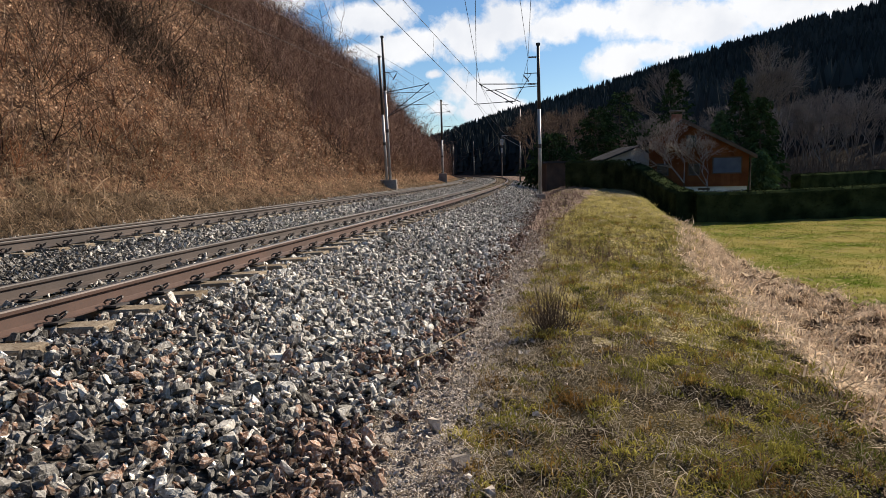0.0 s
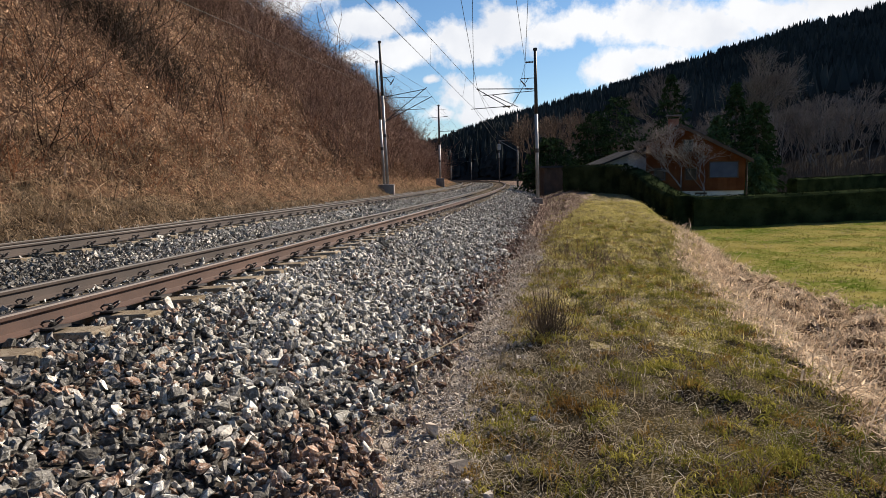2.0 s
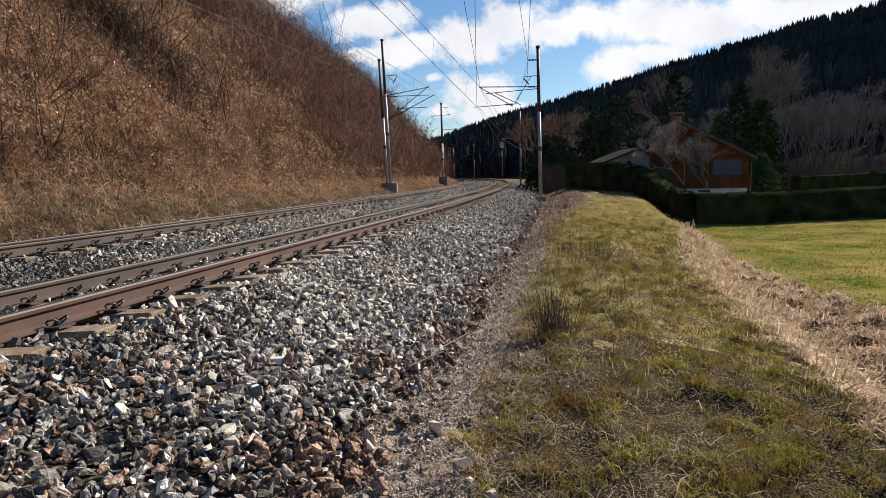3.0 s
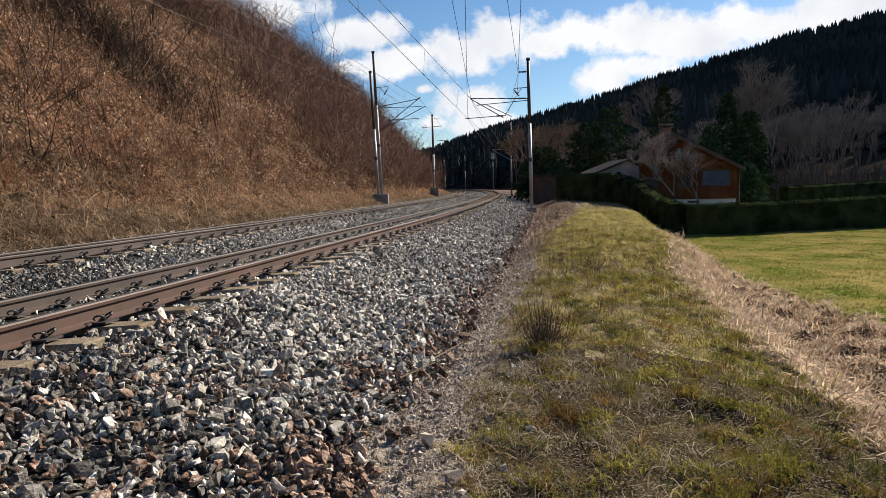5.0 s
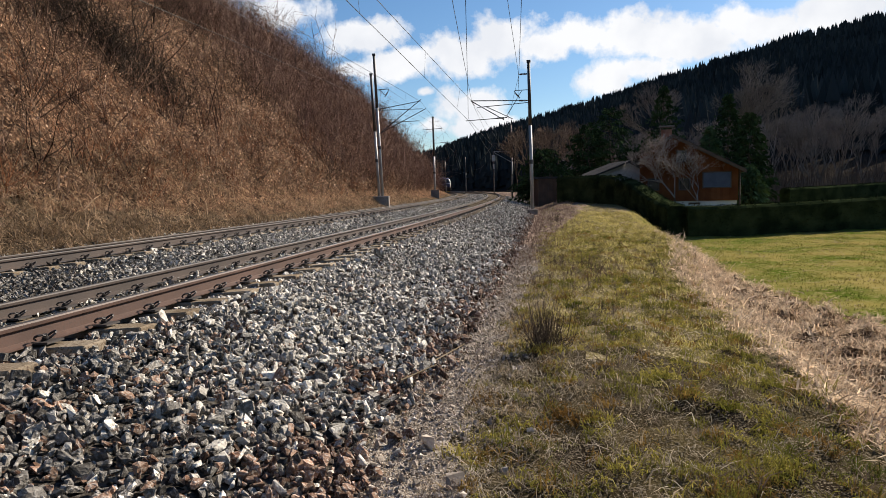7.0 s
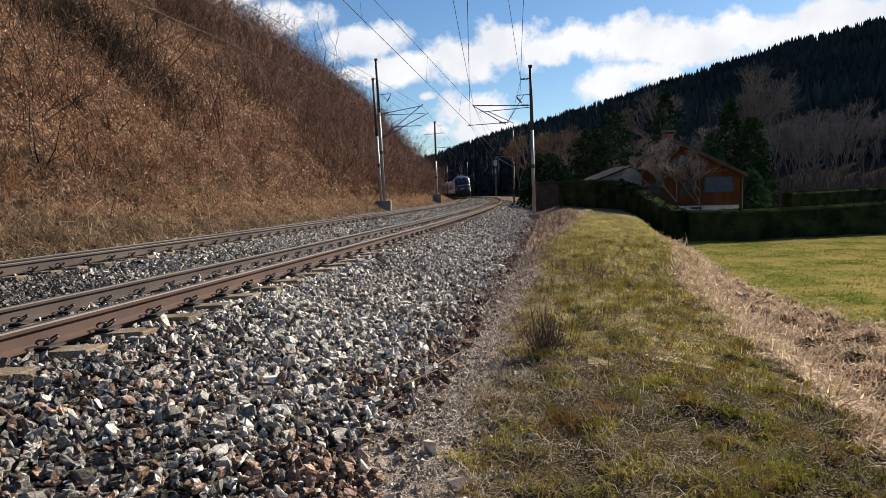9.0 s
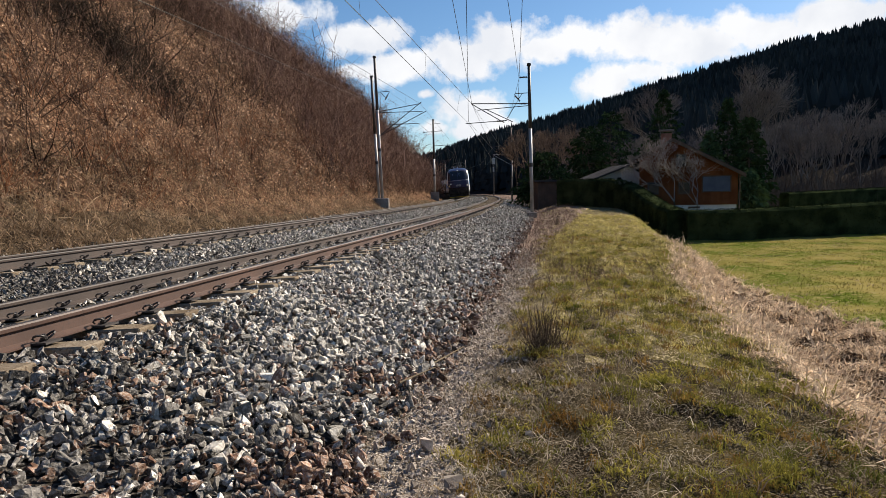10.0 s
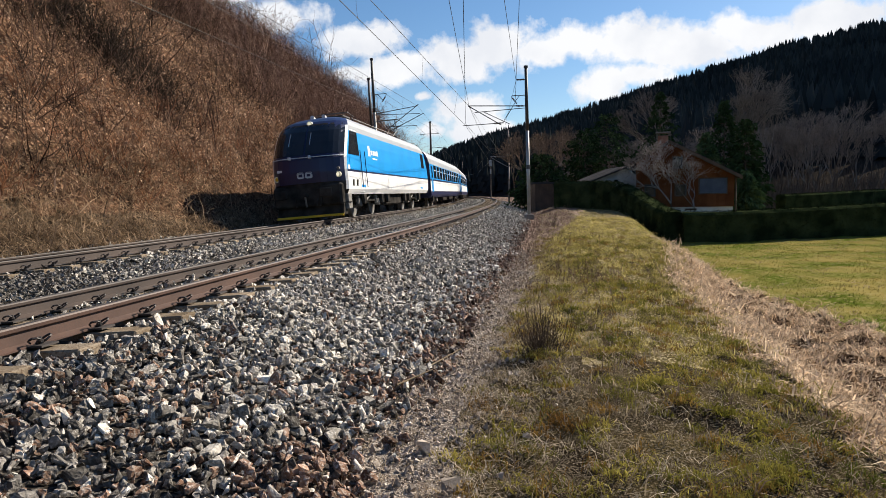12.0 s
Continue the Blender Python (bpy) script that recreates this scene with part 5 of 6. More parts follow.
    part("wall", slab(bmesh.new(), [(11.5, -0.9), (14.3, -0.9), (14.3, 2.55), (13.55, 3.0), (11.5, 2.25)], 1, 43.2, 47.5), M["white_wall"], an)
    part("roof_slope", slab(bmesh.new(), [(10.9, 2.05), (10.9, 2.17), (13.55, 3.16), (13.55, 3.02)], 1, 42.7, 47.9), M["roof"], an)
    part("roof_slope", slab(bmesh.new(), [(13.55, 3.02), (13.55, 3.16), (14.6, 2.5), (14.6, 2.38)], 1, 42.7, 47.9), M["roof"], an)
    part("window", box(bmesh.new(), 12.75, 13.05, 43.17, 43.195, 1.95, 2.25), M["glass"], an, "tiny dark window")
    sh = tagged(new("shed"), "low dark wooden shed with a flat roof by the line", "shed")
    part("wall", box(bmesh.new(), 7.9, 9.6, 47.0, 49.5, -0.2, 2.1), M["wood_dark"], sh)
    part("roof", box(bmesh.new(), 7.6, 9.8, 46.7, 49.8, 2.1, 2.24), M["roof"], sh, "pale weathered flat roof")
    for i in range(9):
        part("board", box(bmesh.new(), 7.9 + i * 0.19, 8.07 + i * 0.19, 46.975, 46.998, -0.1, 2.08), M["wood_dark"], sh)


M["glass"] = mat("dark_glass", (0.012, 0.014, 0.018), (0.02, 0.022, 0.028), 1, 5, 0.12, bump=0, local=True)
forest()
tree_belt()
undergrowth()
garden_trees()
hedges()
house()


# ---- small growth beside the path ----
def weeds():
    rng = np.random.RandomState(51)
    for label, s, r, h, n in (("dry brown weed clump standing beside the path", 5.75, 3.72, 0.58, 130), ("small dry weed clump in the verge", 7.2, 4.35, 0.30, 26), ("dry weed stalks by the far end of the path", 12.0, 3.75, 0.45, 60), ("dry weed stalks beside the mast", 26.0, 3.9, 0.6, 40)):
        x, y = on_line(s, r)
        root = tagged(new("weed"), label, "weed", "dry weeds beside the path")
        root.matrix_world = Matrix.Translation((float(x), float(y), float(ground_z(s, r))))
        V, F = bush_kind(rng, n, h, 4, 0.0042, 0.2)
        V[:, 2] = np.maximum(V[:, 2], -0.03)
        tagged(part("stalk_clump", mesh_np("stalk_clump", V, F, M["weed"]), None, root), kind="stuff")
    # dead stalks along the overgrown far path
    kinds = [bush_kind(rng, 7, 0.34, 3, 0.0045, 0.5) for _ in range(6)]
    s, r = patch(rng, 1500, 8.5, 44, 2.75, 5.0, lambda s, r, x, y: wob(x, y, 2.2, 5) + rng.normal(0, 0.5, len(s)) - 0.5 * ss(r, 3.8, 4.6) * (s < 26) > 0.0)
    x, y = on_line(s, r)
    k = np.exp(rng.normal(-0.1, 0.3, len(s)))
    ob = scatter("dead_weeds", kinds, np.stack([x, y, ground_z(s, r)], 1), turns_z(rng.uniform(0, 6.28, len(s)), 0.3, rng), np.stack([k, k, k], 1), rng.randint(0, 6, len(s)), M["weed_red"])
    tagged(ob, "reddish-brown dead weed stalks along the overgrown path", "weeds", kind="stuff")
    # single bare stalks near the toe of the ballast
    for s, r in ((2.62, 1.95), (2.75, 2.35), (2.9, 2.95), (2.55, 3.35), (2.8, 3.55), (3.1, 2.6), (2.7, 1.5)):
        x, y = on_line(s, r)
        root = tagged(new("weed_stalk"), "thin dark bare stalk among the stones", "weed", "bare stalks")
        root.matrix_world = Matrix.Translation((float(x), float(y), float(ground_z(s, r))))
        V, F = bush_kind(rng, 3, 0.26, 3, 0.0022, 0.06)
        tagged(part("stalk_clump", mesh_np("stalk_clump", V, F, M["weed"]), None, root), kind="stuff")
    # two dropped sticks
    for (xa, ya), (xb, yb), z in (((-0.12, 5.15), (0.25, 5.75), 0.06), ((-0.30, 4.75), (-0.02, 5.05), 0.07)):
        root = tagged(new("stick"), "pale dry stick lying across the path edge", "stick")
        part("twig", tube(bmesh.new(), (xa, ya, z), (xb, yb, z + 0.03), 0.008, 0.005, 6), M["straw"], root)
    # loose stones that rolled onto the path
    m = 1700
    s, r = 1.8 + 14 * rng.uniform(0, 1, m) ** 1.3, 2.7 + np.abs(rng.normal(0, 0.32, m))
    x, y = on_line(s, r)
    d = 0.021 * np.exp(rng.normal(0, 0.45, m))
    ob = scatter("path_stones", stone_kinds(6, 9, 6), np.stack([x, y, ground_z(s, r) + d * 0.2], 1), turns_any(m, rng), np.stack([d, d, d], 1) * 1.3, rng.randint(0, 6, m), M["gravel"])
    tagged(ob, "small brownish stones strewn over the path", "stones", kind="stuff")
    # fine gravel on the path
    n = 46000
    s, r = 1.5 + 15 * rng.uniform(0, 1, n) ** 1.4, rng.uniform(2.55, 3.9, n)
    ok = rng.uniform(size=n) < np.exp(-((r - 3.05) / 0.42) ** 2)
    s, r = s[ok], r[ok]
    x, y = on_line(s, r)
    d = 0.0105 * np.exp(rng.normal(0, 0.6, len(s)))
    pos = np.stack([x, y, ground_z(s, r) + d * 0.3], 1)
    tagged(scatter("gravel", stone_kinds(6, 7, 5), pos, turns_any(len(s), rng), np.stack([d, d, d], 1) * 1.3, rng.randint(0, 6, len(s)), M["gravel"]), "fine grey-brown gravel on the trodden path", "gravel", kind="stuff")


def path_straw():
    """Blades and rootlets trodden into the path."""
    rng = np.random.RandomState(61)
    kinds = [tuft_kind(rng, 5, 0.11, 0.0018, 0.05, 1.25) for _ in range(6)]
    s, r = 1.5 + 18 * rng.uniform(0, 1, 1500) ** 1.3, rng.uniform(2.7, 3.6, 1500)
    sow("path_straw", "bleached straw trodden into the path", kinds, s, r, 0.8, M["straw"], rng, 0.4)


M["weed_red"] = mat("red_brown_weed", (0.10, 0.066, 0.052), (0.24, 0.165, 0.13), 2, 20, 0.9, bump=0, island=0.45)
M["weed"] = mat("dry_weed", (0.055, 0.042, 0.033), (0.12, 0.092, 0.07), 2, 20, 0.9, bump=0, island=0.35)
M["gravel"] = mat("path_gravel", (0.22, 0.18, 0.145), (0.47, 0.405, 0.35), 9, 60, 0.9, bump=0.2, island=0.55)
weeds()
path_straw()


# ---- the train ----
def paint(name, a, rough=0.35, b=None):
    b = b or tuple(v * 0.86 for v in a)
    return mat(name, b, a, 0.9, 14, rough, bump=0.03, local=True)


M["navy"] = paint("navy_paint", (0.006, 0.010, 0.060))
M["sky_blue"] = paint("light_blue_paint", (0.004, 0.32, 0.80))
M["white_paint"] = paint("white_paint", (0.88, 0.88, 0.88))
M["silver"] = paint("silver_roof", (0.24, 0.26, 0.29), 0.5)
M["under"] = mat("underframe", (0.02, 0.019, 0.018), (0.06, 0.055, 0.05), 2, 25, 0.75, bump=0.2, local=True)
M["under_grey"] = mat("dusty_steel", (0.085, 0.08, 0.074), (0.21, 0.197, 0.18), 2, 25, 0.7, bump=0.2, local=True)
M["yellow"] = paint("yellow_paint", (0.75, 0.46, 0.02), 0.5)
M["lamp_lens"] = mat("lamp_lens", (0.75, 0.70, 0.55), (0.9, 0.85, 0.7), 5, 30, 0.15, bump=0, local=True)
M["mark"] = paint("pale_mark", (0.62, 0.64, 0.68), 0.5)


def lamp_on(name):
    m = mat(name, (0.9, 0.85, 0.7), (1.0, 0.95, 0.8), 5, 30, 0.2, bump=0, local=True)
    bs = m.node_tree.nodes["Principled BSDF"]
    bs.inputs["Emission Color"].default_value = (1.0, 0.86, 0.55, 1)
    bs.inputs["Emission Strength"].default_value = 0.4
    return m


M["lamp_on"] = lamp_on("lit_lamp")

LOCO_L = 19.3
# height, half width, how far the nose is set back there
SECTION = [(0.92, 1.36, 0.16), (1.12, 1.47, 0.08), (1.45, 1.50, 0.03), (1.80, 1.50, 0.0), (1.87, 1.50, 0.0), (2.28, 1.50, 0.05), (2.36, 1.50, 0.10), (2.85, 1.485, 0.42), (3.22, 1.46, 0.72), (3.42, 1.41, 0.95), (3.60, 1.30, 1.28), (3.74, 1.12, 1.75), (3.84, 0.88, 2.3), (3.88, 0.55, 2.8)]
SECTION = [(z if z < 1.87 else 1.87 + (z - 1.87) * 1.16, w, b) for z, w, b in SECTION]
UP = 0.33  # how much higher the roof stands than the gear drawn at 3.88
NOSE_X = [0.0, 0.2, 0.4, 0.58, 0.74, 0.87, 0.95, 0.99, 1.0]


def loco_ring(z, w, back):
    """The plan outline at one height: nose, right side, tail, left side."""
    half = []
    y0 = -LOCO_L / 2 + back
    for u in NOSE_X:
        half.append((u * w, y0 + 0.62 * u ** 4.2))
    ring = half + [(x, -y) for x, y in reversed(half)]
    return ring + [(-x, y) for x, y in reversed(ring[1:-1])]


def loco_body(root):
    rings = [loco_ring(*q) for q in SECTION]
    n = len(rings[0])
    V = [(x, y, q[0]) for q, r in zip(SECTION, rings) for x, y in r]
    F, slot = [], []
    k = len(NOSE_X)
    for i in range(len(SECTION) - 1):
        zc = (SECTION[i][0] + SECTION[i + 1][0]) / 2
        for j in range(n):
            a, b = i * n + j, i * n + (j + 1) % n
            F.append((a, b, b + n, a + n))
            xm, ym = (V[a][0] + V[b][0]) / 2, (V[a][1] + V[b][1]) / 2
            long_side = abs(V[a][1] - V[b][1]) > 5
            if long_side:
                if zc < 1.8:
                    c = 1
                elif zc < 1.87:
                    c = 0
                elif zc < 3.44:
                    c = 2
                else:
                    c = 3
            else:
                c = 1 if abs(xm) > 0.955 * SECTION[i][1] and 1.2 < zc < 3.75 else 0
                if zc < 1.45 and c == 0:
                    c = 4
            slot.append(c)
    cap = [(len(SECTION) - 1) * n + j for j in range(n)]
    me = bpy.data.meshes.new("body")
    me.from_pydata(V, [], [list(f_) for f_ in F] + [cap, list(reversed(range(n)))])
    for m_ in ("navy", "white_paint", "sky_blue", "silver", "under"):
        me.materials.append(M[m_])
    me.polygons.foreach_set("material_index", np.array(slot + [3, 4], dtype=np.int32))
    me.update()
    return part("body", me, None, root, "navy nose, light blue and white sides")


def nose_patch(name, z0, z1, u0, u1, proud, m, parent, label="", steps=8):
    """A panel that follows the nose between two heights and two shares of the half width."""
    bm = bmesh.new()
    hs = [q[0] for q in SECTION]
    grid = []
    for i in range(6):
        z = z0 + (z1 - z0) * i / 5
        w = np.interp(z, hs, [q[1] for q in SECTION])
        b = np.interp(z, hs, [q[2] for q in SECTION])
        row = []
        for j in range(steps + 1):
            u = u0 + (u1 - u0) * j / steps
            row.append(bm.verts.new((u * w, -LOCO_L / 2 + b + 0.62 * abs(u) ** 4.2 - proud, z + proud * 0.3)))
        grid.append(row)
    for i in range(5):
        for j in range(steps):
            bm.faces.new((grid[i][j], grid[i][j + 1], grid[i + 1][j + 1], grid[i + 1][j]))
    ext = bmesh.ops.extrude_face_region(bm, geom=list(bm.faces))
    for v in ext["geom"]:
        if isinstance(v, bmesh.types.BMVert):
            v.co.y += proud + 0.02
    return part(name, bm, M[m], parent, label)


def side_panel(name, side, y0, y1, z0, z1, m, parent, label="", proud=0.012, slant=0.0):
    """A thin plate on the flank; slant shifts its lower front corner."""
    hs, ws = [q[0] for q in SECTION], [q[1] for q in SECTION]
    bm = bmesh.new()
    w0, w1 = np.interp(z0, hs, ws), np.interp(z1, hs, ws)
    pts = [(w0, y0, z0), (w0, y1, z0), (w1, y1, z1), (w1, y0 + slant, z1)]
    a = [bm.verts.new((side * (w + proud), y, z)) for w, y, z in pts]
    b = [bm.verts.new((side * (w - 0.01), y, z)) for w, y, z in pts]
    for i in range(4):
        bm.faces.new((a[i], a[(i + 1) % 4], b[(i + 1) % 4], b[i]))
    bm.faces.new(a)
    bm.faces.new(list(reversed(b)))
    return part(name, bm, M[m], parent, label)


def wheel_meshes(rad):
    bm = bmesh.new()
    tube(bm, (-0.065, 0, 0), (0.065, 0, 0), rad, rad, 22)
    tube(bm, (-0.09, 0, 0), (-0.065, 0, 0), rad + 0.028, rad + 0.028, 22)
    tyre = from_bm("tyre", bm, M["under_grey"])
    bm = bmesh.new()
    tube(bm, (0.066, 0, 0), (0.085, 0, 0), rad * 0.82, rad * 0.62, 22)
    tube(bm, (0.08, 0, 0), (0.16, 0, 0), rad * 0.26, rad * 0.22, 12)
    return tyre, from_bm("wheel_disc", bm, M["under"])


def bogie(parent, yc, base, rad, tyre, disc, loco):
    bm = bmesh.new()
    for sx in (-1, 1):
        box(bm, sx * 1.02 - 0.09, sx * 1.02 + 0.09, -base / 2 - 0.55, base / 2 + 0.55, rad + 0.02, rad + 0.24, 0.03)
    box(bm, -1.0, 1.0, -0.35, 0.35, rad, rad + 0.22, 0.03)
    b = part("bogie", bm, M["under"], parent, "dark bogie frame")
    b.matrix_local = Matrix.Translation((0, yc, 0))
    for dy in (-base / 2, base / 2):
        bm = tube(bmesh.new(), (-0.95, dy, rad), (0.95, dy, rad), 0.08, n=8)
        part("axle", bm, M["under"], b)
        for sx in (-1, 1):
            w = part("wheel", tyre, None, b)
            w.matrix_local = pose(sx * 0.75, dy, rad, 0, 0, 0 if sx > 0 else 180)
            w2 = part("wheel_disc", disc, None, b)
            w2.matrix_local = w.matrix_local.copy()
            part("axle_box", box(bmesh.new(), sx * 1.12 - 0.1, sx * 1.12 + 0.1, dy - 0.17, dy + 0.17, rad - 0.17, rad + 0.17, 0.03), M["under_grey"], b)
            for k in (-0.32, 0.32):
                part("spring", tube(bmesh.new(), (sx * 1.12, dy + k, rad - 0.05), (sx * 1.12, dy + k, rad + 0.32), 0.085, n=9), M["under_grey"], b)
            part("brake", box(bmesh.new(), sx * 0.75 - 0.07, sx * 0.75 + 0.07, dy + (0.62 if dy < 0 else -0.74), dy + (0.74 if dy < 0 else -0.62), rad - 0.25, rad + 0.25, 0.02), M["under"], b)
    for sx in (-1, 1):
        part("damper", tube(bmesh.new(), (sx * 1.2, -0.75, rad + 0.1), (sx * 1.2, 0.1, rad + 0.38), 0.05, n=7), M["under_grey"], b)
        part("bolster_spring", tube(bmesh.new(), (sx * 1.05, 0.0, rad + 0.2), (sx * 1.05, 0.0, rad + 0.62), 0.14, n=10), M["under_grey"], b)


def pantograph(root, y, up):
    p = part("pantograph", box(bmesh.new(), -0.6, 0.6, y - 0.55, y + 0.55, 4.02 + UP, 4.08 + UP), M["mast_dark"], root, "raised pantograph" if up else "folded pantograph")
    zt = 5.45 if up else 4.22 + UP
    knee = (y + 1.25, 4.95) if up else (y + 1.1, 4.16 + UP)
    for sx in (-0.45, 0.45):
        part("lower_arm", tube(bmesh.new(), (sx * 0.5, y - 0.2, 4.08 + UP), (sx * 0.6, *knee), 0.03, n=6), M["mast_dark"], p)
        part("upper_arm", tube(bmesh.new(), (sx * 0.6, *knee), (sx, y - 0.1, zt), 0.022, n=6), M["mast_dark"], p)
        part("foot_insulator", tube(bmesh.new(), (sx, y - 0.4, 3.86 + UP), (sx, y - 0.4, 4.03 + UP), 0.07, n=8), M["insulator"], p)
        part("foot_insulator", tube(bmesh.new(), (sx, y + 0.4, 3.86 + UP), (sx, y + 0.4, 4.03 + UP), 0.07, n=8), M["insulator"], p)
        part("horn", tube(bmesh.new(), (sx * 1.5, y - 0.1, zt), (sx * 2.1, y - 0.1, zt - 0.22), 0.02, n=5), M["under_grey"], p)
    part("contact_strip", box(bmesh.new(), -0.7, 0.7, y - 0.16, y - 0.04, zt - 0.02, zt + 0.03), M["under_grey"], p)


def locomotive():
    root = tagged(new("locomotive"), "navy, light blue and white electric locomotive on the far track", "locomotive")
    loco_body(root)
    f = -LOCO_L / 2
    nose_patch("windscreen", 2.52, 3.70, -0.95, -0.02, 0.012, "glass", root, "dark raked windscreen")
    nose_patch("windscreen", 2.52, 3.70, 0.02, 0.95, 0.012, "glass", root, "dark raked windscreen")
    for u in (-0.45, 0.12):
        nose_patch("wiper", 2.9, 3.4, u, u + 0.012, 0.035, "mark", root, "", 1)
    # bright rail across the nose
    bm = bmesh.new()
    us = [-0.97 + 1.94 * i / 16 for i in range(17)]
    pts = [(u * 1.5, f + 0.07 + 0.62 * abs(u) ** 4.2 - 0.05, 2.42) for u in us]
    for a, b in zip(pts[:-1], pts[1:]):
        tube(bm, a, b, 0.018, n=6)
    hr = part("front_handrail", bm, M["mark"], root, "bright handrail across the nose")
    for x in (-0.55, 0.25):
        part("bracket", box(bmesh.new(), x - 0.05, x + 0.05, f - 0.06, f + 0.08, 2.36, 2.48, 0.02), M["mark"], hr)
    # lamps
    for x in (-1.22, 1.22):
        y = f + 0.62 * (abs(x) / 1.5) ** 4.2
        l = part("headlight", tube(bmesh.new(), (x, y + 0.1, 1.70), (x, y - 0.02, 1.70), 0.115, n=14), M["lamp_lens"], root)
        part("bulb", tube(bmesh.new(), (x, y - 0.015, 1.70), (x, y - 0.03, 1.70), 0.07, n=12), M["lamp_on"] if x > 0 else M["yellow"], l, "lit lamp")
        part("tail_lamp", tube(bmesh.new(), (x * 1.02, y + 0.1, 1.93), (x * 1.02, y - 0.005, 1.93), 0.06, n=12), M["under_grey"], root)
    t = part("top_light", tube(bmesh.new(), (0, f + 1.45, 3.80), (0, f + 1.08, 3.79), 0.11, n=12), M["lamp_lens"], root)
    part("bulb", tube(bmesh.new(), (0, f + 1.08, 3.79), (0, f + 1.065, 3.79), 0.07, n=12), M["lamp_on"], t, "lit lamp")
    # plain emblem and unreadable number bars
    em = part("emblem", box(bmesh.new(), -0.30, -0.03, f - 0.015, f + 0.03, 1.63, 1.87, 0.05), M["mark"], root, "pale round-cornered emblem")
    part("emblem_half", box(bmesh.new(), 0.02, 0.30, f - 0.015, f + 0.03, 1.63, 1.87, 0.05), M["mark"], em)
    for x in (-0.165, 0.16):
        part("emblem_core", box(bmesh.new(), x - 0.07, x + 0.07, f - 0.019, f, 1.70, 1.80), M["navy"], em)
    part("number_bar", box(bmesh.new(), -1.12, -0.72, f + 0.10, f + 0.2, 1.93, 2.02), M["mark"], root, "unreadable pale number")
    # buffer beam, buffers, coupling, plough
    bm = box(bmesh.new(), -1.36, 1.36, f + 0.06, f + 0.5, 0.55, 1.38, 0.08)
    part("buffer_beam", bm, M["under"], root)
    for x in (-0.88, 0.88):
        bf = part("buffer", tube(bmesh.new(), (x, f + 0.1, 1.05), (x, f - 0.32, 1.05), 0.11, n=12), M["under"], root)
        bm = bmesh.new()
        box(bm, x - 0.24, x + 0.24, f - 0.38, f - 0.32, 0.88, 1.22, 0.03)
        part("buffer_plate", bm, M["under"], bf)
    cp = part("coupling", box(bmesh.new(), -0.07, 0.07, f - 0.25, f + 0.1, 0.93, 1.07, 0.02), M["under"], root)
    part("coupling_link", tube(bmesh.new(), (0.0, f - 0.2, 1.0), (0.0, f - 0.12, 0.55), 0.035, n=7), M["under_grey"], cp)
    for x in (-0.45, 0.45, 0.6):
        part("air_hose", tube(bmesh.new(), (x, f + 0.05, 0.95), (x * 0.9, f - 0.12, 0.55), 0.028, n=7), M["under"], root)
    bm = slab(bmesh.new(), [(f + 0.15, 0.16), (f + 0.75, 0.16), (f + 0.75, 0.62), (f + 0.35, 0.62)], 0, -1.32, 1.32)
    pl = part("plough", bm, M["under"], root)
    part("plough_edge", slab(bmesh.new(), [(f + 0.09, 0.14), (f + 0.17, 0.13), (f + 0.22, 0.22), (f + 0.16, 0.22)], 0, -1.33, 1.33), M["yellow"], pl, "yellow lower edge")
    for x in (-1.25, 1.25):
        st = part("step", box(bmesh.new(), x - 0.2, x + 0.2, f + 0.55, f + 1.05, 0.35, 0.95, 0.03), M["under_grey"], root, "grey steps below the cab")
        part("tread", box(bmesh.new(), x - 0.23, x + 0.23, f + 0.52, f + 0.9, 0.6, 0.64), M["under"], st)
    for side in (-1, 1):
        side_panel("cab_surround", side, f + 0.72, f + 2.45, 1.88, 3.5, "white_paint", root, "white cab surround", 0.006, 0.80)
        side_panel("cab_window", side, f + 0.92, f + 2.42, 2.48, 3.43, "glass", root, "dark cab side window", 0.018, 0.55)
        side_panel("lower_cab_panel", side, f + 1.0, f + 2.45, 1.88, 2.46, "sky_blue", root, "", 0.014)
        d = side_panel("cab_door", side, f + 2.5, f + 3.1, 1.2, 3.42, "sky_blue", root, "", 0.010)
        side_panel("door_foot", side, f + 2.5, f + 3.1, 1.0, 1.79, "white_paint", d, "", 0.014)
        for dy in (2.46, 3.14):
            part("handrail", tube(bmesh.new(), (side * 1.56, f + dy, 1.2), (side * 1.55, f + dy, 2.7), 0.018, n=6), M["navy"], root)
        side_panel("side_emblem", side, f + 3.9, f + 4.25, 2.55, 3.0, "white_paint", root, "white plain emblem", 0.008)
        for a, b, c, e in ((4.35, 4.62, 2.62, 2.82), (4.7, 4.95, 2.62, 2.82), (5.0, 5.25, 2.62, 2.82), (5.3, 5.6, 2.62, 2.85), (4.55, 5.4, 2.44, 2.50)):
            side_panel("letter_bar", side, f + a, f + b, c, e, "white_paint", root, "", 0.008)
        for y in (f + 6.6, f + 10.2, f + 13.8):
            side_panel("panel_joint", side, y, y + 0.03, 0.96, 3.43, "navy", root, "", 0.003)
        side_panel("cab_door", side, 6.3, 6.9, 1.2, 3.42, "sky_blue", root, "", 0.010)
        side_panel("cab_window", side, 7.0, 7.9, 2.5, 3.4, "glass", root, "dark cab side window", 0.018)
        for y in (f + 1.2, f + 1.75):
            side_panel("socket", side, y, y + 0.22, 1.25, 1.5, "under", root, "", 0.012)
    nose_patch("sun_strip", 3.71, 3.77, -0.9, 0.9, 0.006, "under", root)
    tyre, disc = wheel_meshes(0.575)
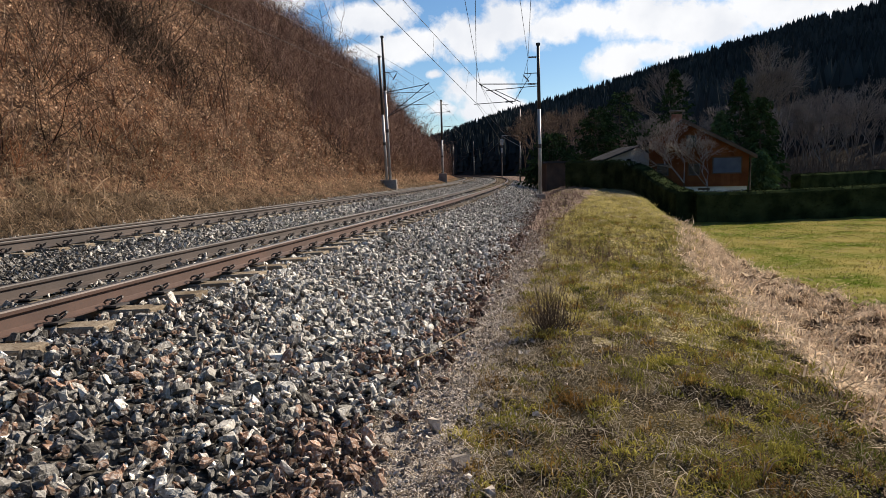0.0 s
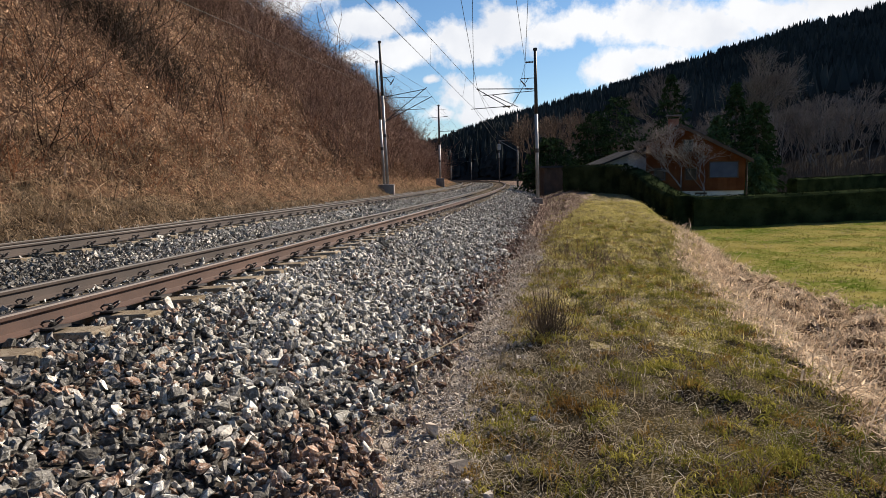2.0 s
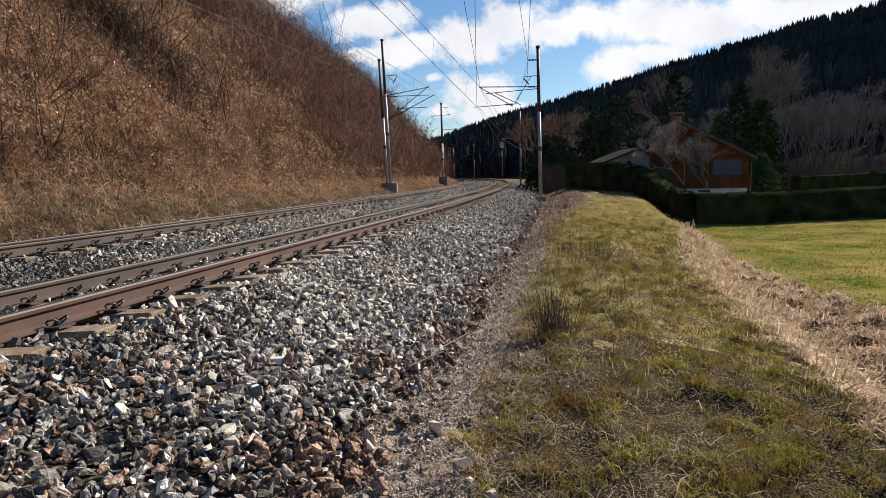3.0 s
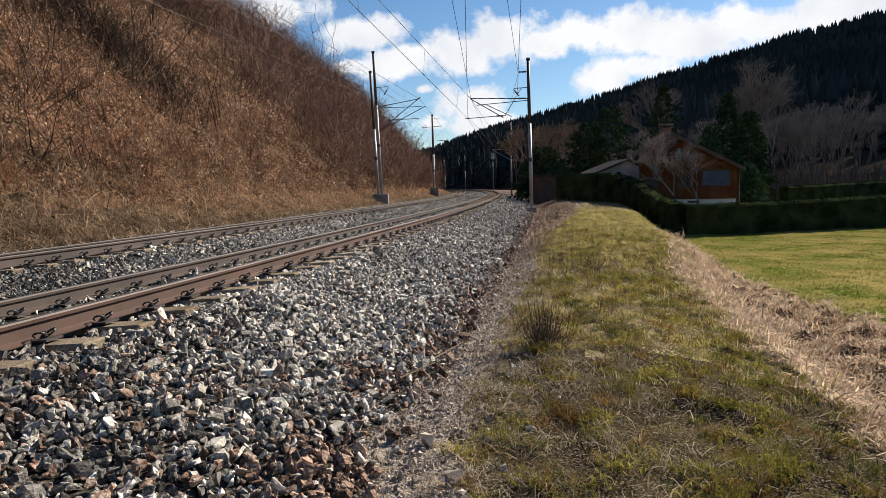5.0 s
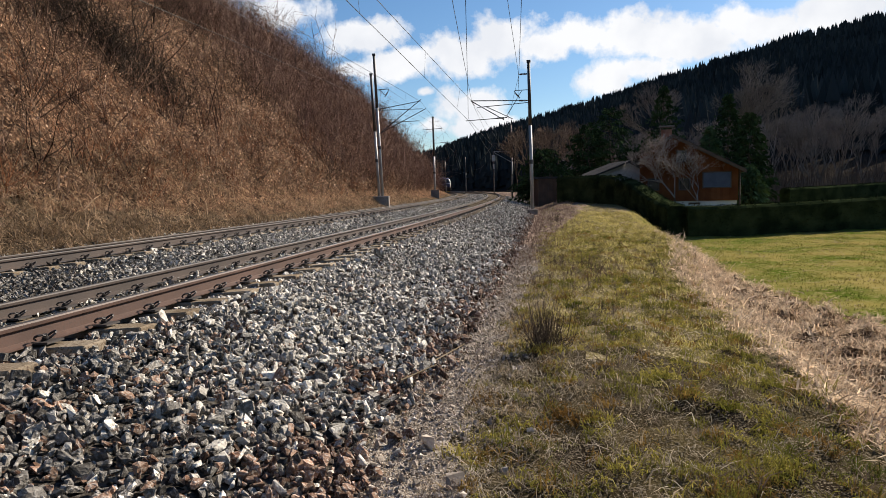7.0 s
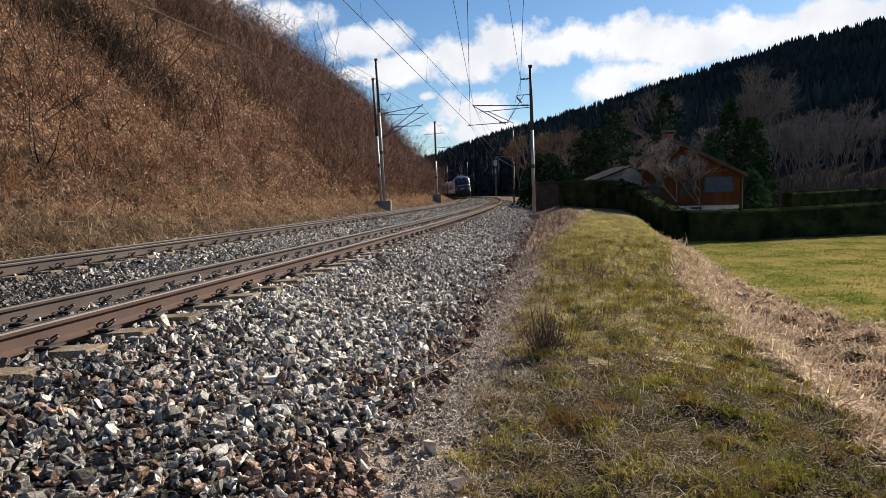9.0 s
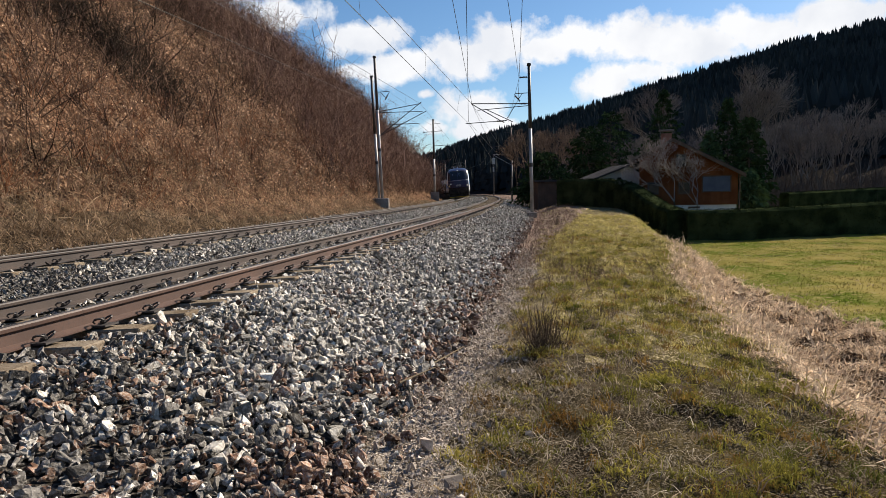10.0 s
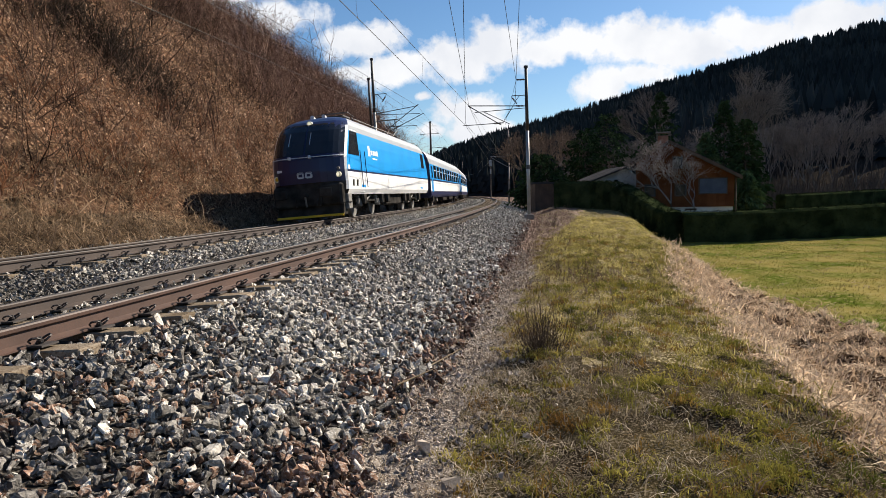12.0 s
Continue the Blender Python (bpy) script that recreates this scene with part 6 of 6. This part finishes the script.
    for yc in (-4.95, 4.95):
        bogie(root, yc, 3.0, 0.575, tyre, disc, True)
    bm = box(bmesh.new(), -1.15, 1.15, -2.4, 2.4, 0.38, 0.95, 0.06)
    part("transformer", bm, M["under"], root, "dark box slung between the bogies")
    for y in (-6.3, -3.2, -2.0, 2.0, 3.2, 6.3):
        for side in (-1, 1):
            part("hanger", box(bmesh.new(), side * 1.28 - 0.08, side * 1.28 + 0.08, y - 0.22, y + 0.22, 0.5, 0.95, 0.03), M["under"], root)
    # roof gear
    for y0_, y1_ in ((-4.0, -2.0), (-1.5, 1.2), (1.8, 4.0)):
        part("roof_hatch", box(bmesh.new(), -0.62, 0.62, y0_, y1_, 3.84 + UP, 3.98 + UP, 0.05), M["silver"], root)
    for y in (-3.6, -0.4, 2.4):
        ins = part("roof_insulator", tube(bmesh.new(), (0.35, y, 3.95 + UP), (0.35, y, 4.2 + UP), 0.06, n=8), M["insulator"], root)
    part("roof_bar", tube(bmesh.new(), (0.35, -3.8, 4.2 + UP), (0.35, 4.6, 4.2 + UP), 0.022, n=6), M["under_grey"], root)
    pantograph(root, -5.4, False)
    pantograph(root, 5.2, True)
    for x in (-0.5, 0.0):
        part("roof_horn", tube(bmesh.new(), (x, f + 3.2, 3.95 + UP), (x, f + 2.9, 3.97 + UP), 0.05, 0.09, 8), M["mark"], root)
    return root


COACH_L = 26.2
COACH = [(1.32, 0.62), (1.42, 0.80), (1.425, 1.05), (1.425, 1.78), (1.425, 1.90), (1.425, 2.95), (1.40, 3.05), (1.34, 3.34), (1.12, 3.72), (0.75, 3.98), (0.35, 4.10)]


def coach_proto(label):
    root = tagged(new("coach"), label, "railway coach", "coaches of the train")
    half = COACH_L / 2
    prof = COACH + [(-x, z) for x, z in reversed(COACH)]
    n = len(prof)
    V = [(x, y, z) for y in (-half + 0.15, half - 0.15) for x, z in prof]
    F, slot = [], []
    for j in range(n):
        a, b = j, (j + 1) % n
        F.append((a, b, b + n, a + n))
        zc = (prof[a][1] + prof[b][1]) / 2
        if j == n - 1 or zc < 1.05:
            slot.append(0)
        elif zc < 1.78:
            slot.append(1)
        elif zc < 1.9:
            slot.append(0)
        elif zc < 3.0:
            slot.append(2)
        else:
            slot.append(3)
    me = bpy.data.meshes.new("body")
    me.from_pydata(V, [], F + [list(range(n)), list(reversed(range(n, 2 * n)))])
    for m_ in ("navy", "white_paint", "sky_blue", "silver"):
        me.materials.append(M[m_])
    me.polygons.foreach_set("material_index", np.array(slot + [0, 0], dtype=np.int32))
    me.update()
    part("body", me, None, root, "light blue and white body with a silver roof")
    for side in (-1, 1):
        for i in range(11):
            y = -10.0 + i * 2.0
            w = part("window", box(bmesh.new(), side * 1.43 - 0.012, side * 1.43 + 0.012, y - 0.68, y + 0.68, 1.98, 2.9), M["glass"], root, "dark tinted coach window")
            part("transom", box(bmesh.new(), side * 1.446 - 0.008, side * 1.446 + 0.008, y - 0.68, y + 0.68, 2.52, 2.575), M["mark"], w)
            part("frame", box(bmesh.new(), side * 1.446 - 0.008, side * 1.446 + 0.008, y + 0.68, y + 0.75, 1.95, 2.93), M["mark"], w)
        for y in (-11.9, 11.9):
            d = part("door", box(bmesh.new(), side * 1.43 - 0.015, side * 1.43 + 0.015, y - 0.42, y + 0.42, 1.0, 2.95, 0.01), M["sky_blue"], root, "light blue entrance door")
            part("door_window", box(bmesh.new(), side * 1.452 - 0.008, side * 1.452 + 0.008, y - 0.26, y + 0.26, 2.0, 2.8), M["glass"], d)
            part("steps", box(bmesh.new(), side * 1.3 - 0.12, side * 1.3 + 0.12, y - 0.4, y + 0.4, 0.35, 0.7, 0.02), M["under"], root)
        part("underframe_box", box(bmesh.new(), side * 1.05 - 0.22, side * 1.05 + 0.22, -4.5, -1.5, 0.3, 0.75, 0.04), M["under"], root)
        part("underframe_box", box(bmesh.new(), side * 1.05 - 0.22, side * 1.05 + 0.22, 0.5, 4.2, 0.35, 0.75, 0.04), M["under"], root)
        for i in range(13):
            part("roof_rib", box(bmesh.new(), side * 0.95 - 0.02, side * 0.95 + 0.02, -12 + i * 2.0 - 0.9, -12 + i * 2.0 + 0.9, 3.77, 3.82), M["silver"], root)
    for y in (-half + 0.05, half - 0.05):
        part("gangway", box(bmesh.new(), -0.75, 0.75, y - 0.12, y + 0.12, 0.95, 3.35, 0.08), M["under"], root, "dark rubber gangway")
        for x in (-0.88, 0.88):
            part("buffer", tube(bmesh.new(), (x, y * 0.98, 1.05), (x, y * 1.01, 1.05), 0.17, n=10), M["under"], root)
    tyre, disc = wheel_meshes(0.46)
    for yc in (-9.5, 9.5):
        bogie(root, yc, 2.5, 0.46, tyre, disc, False)
    return root


loco = locomotive()
coach_a = coach_proto("light blue and white passenger coach behind the locomotive")
coaches = [coach_a] + [copy_thing(coach_a, Matrix.Identity(4)) for _ in range(3)]
for c_, l_ in zip(coaches[1:], ("second light blue and white passenger coach", "third light blue and white passenger coach", "last light blue and white passenger coach")):
    tagged(c_, l_)
S12, SPEED = 22.3, 31.7  # the nose's place at the end, metres a second


def motions():
    backs = [(loco, LOCO_L / 2 + 0.15)] + [(c, LOCO_L + 0.75 + i * 26.5 + COACH_L / 2) for i, c in enumerate(coaches)]
    for ob, back in backs:
        rows = []
        for i in range(25):
            t = i * 0.5
            s = S12 + SPEED * (12 - t) + back
            x, y = on_line(s, -TRACK_GAP - 0.75)
            rows.append((t, pose(x, y, RAIL_Z - CANT / 2, 0, TILT, heading(s))))
        walk(ob, rows)


motions()
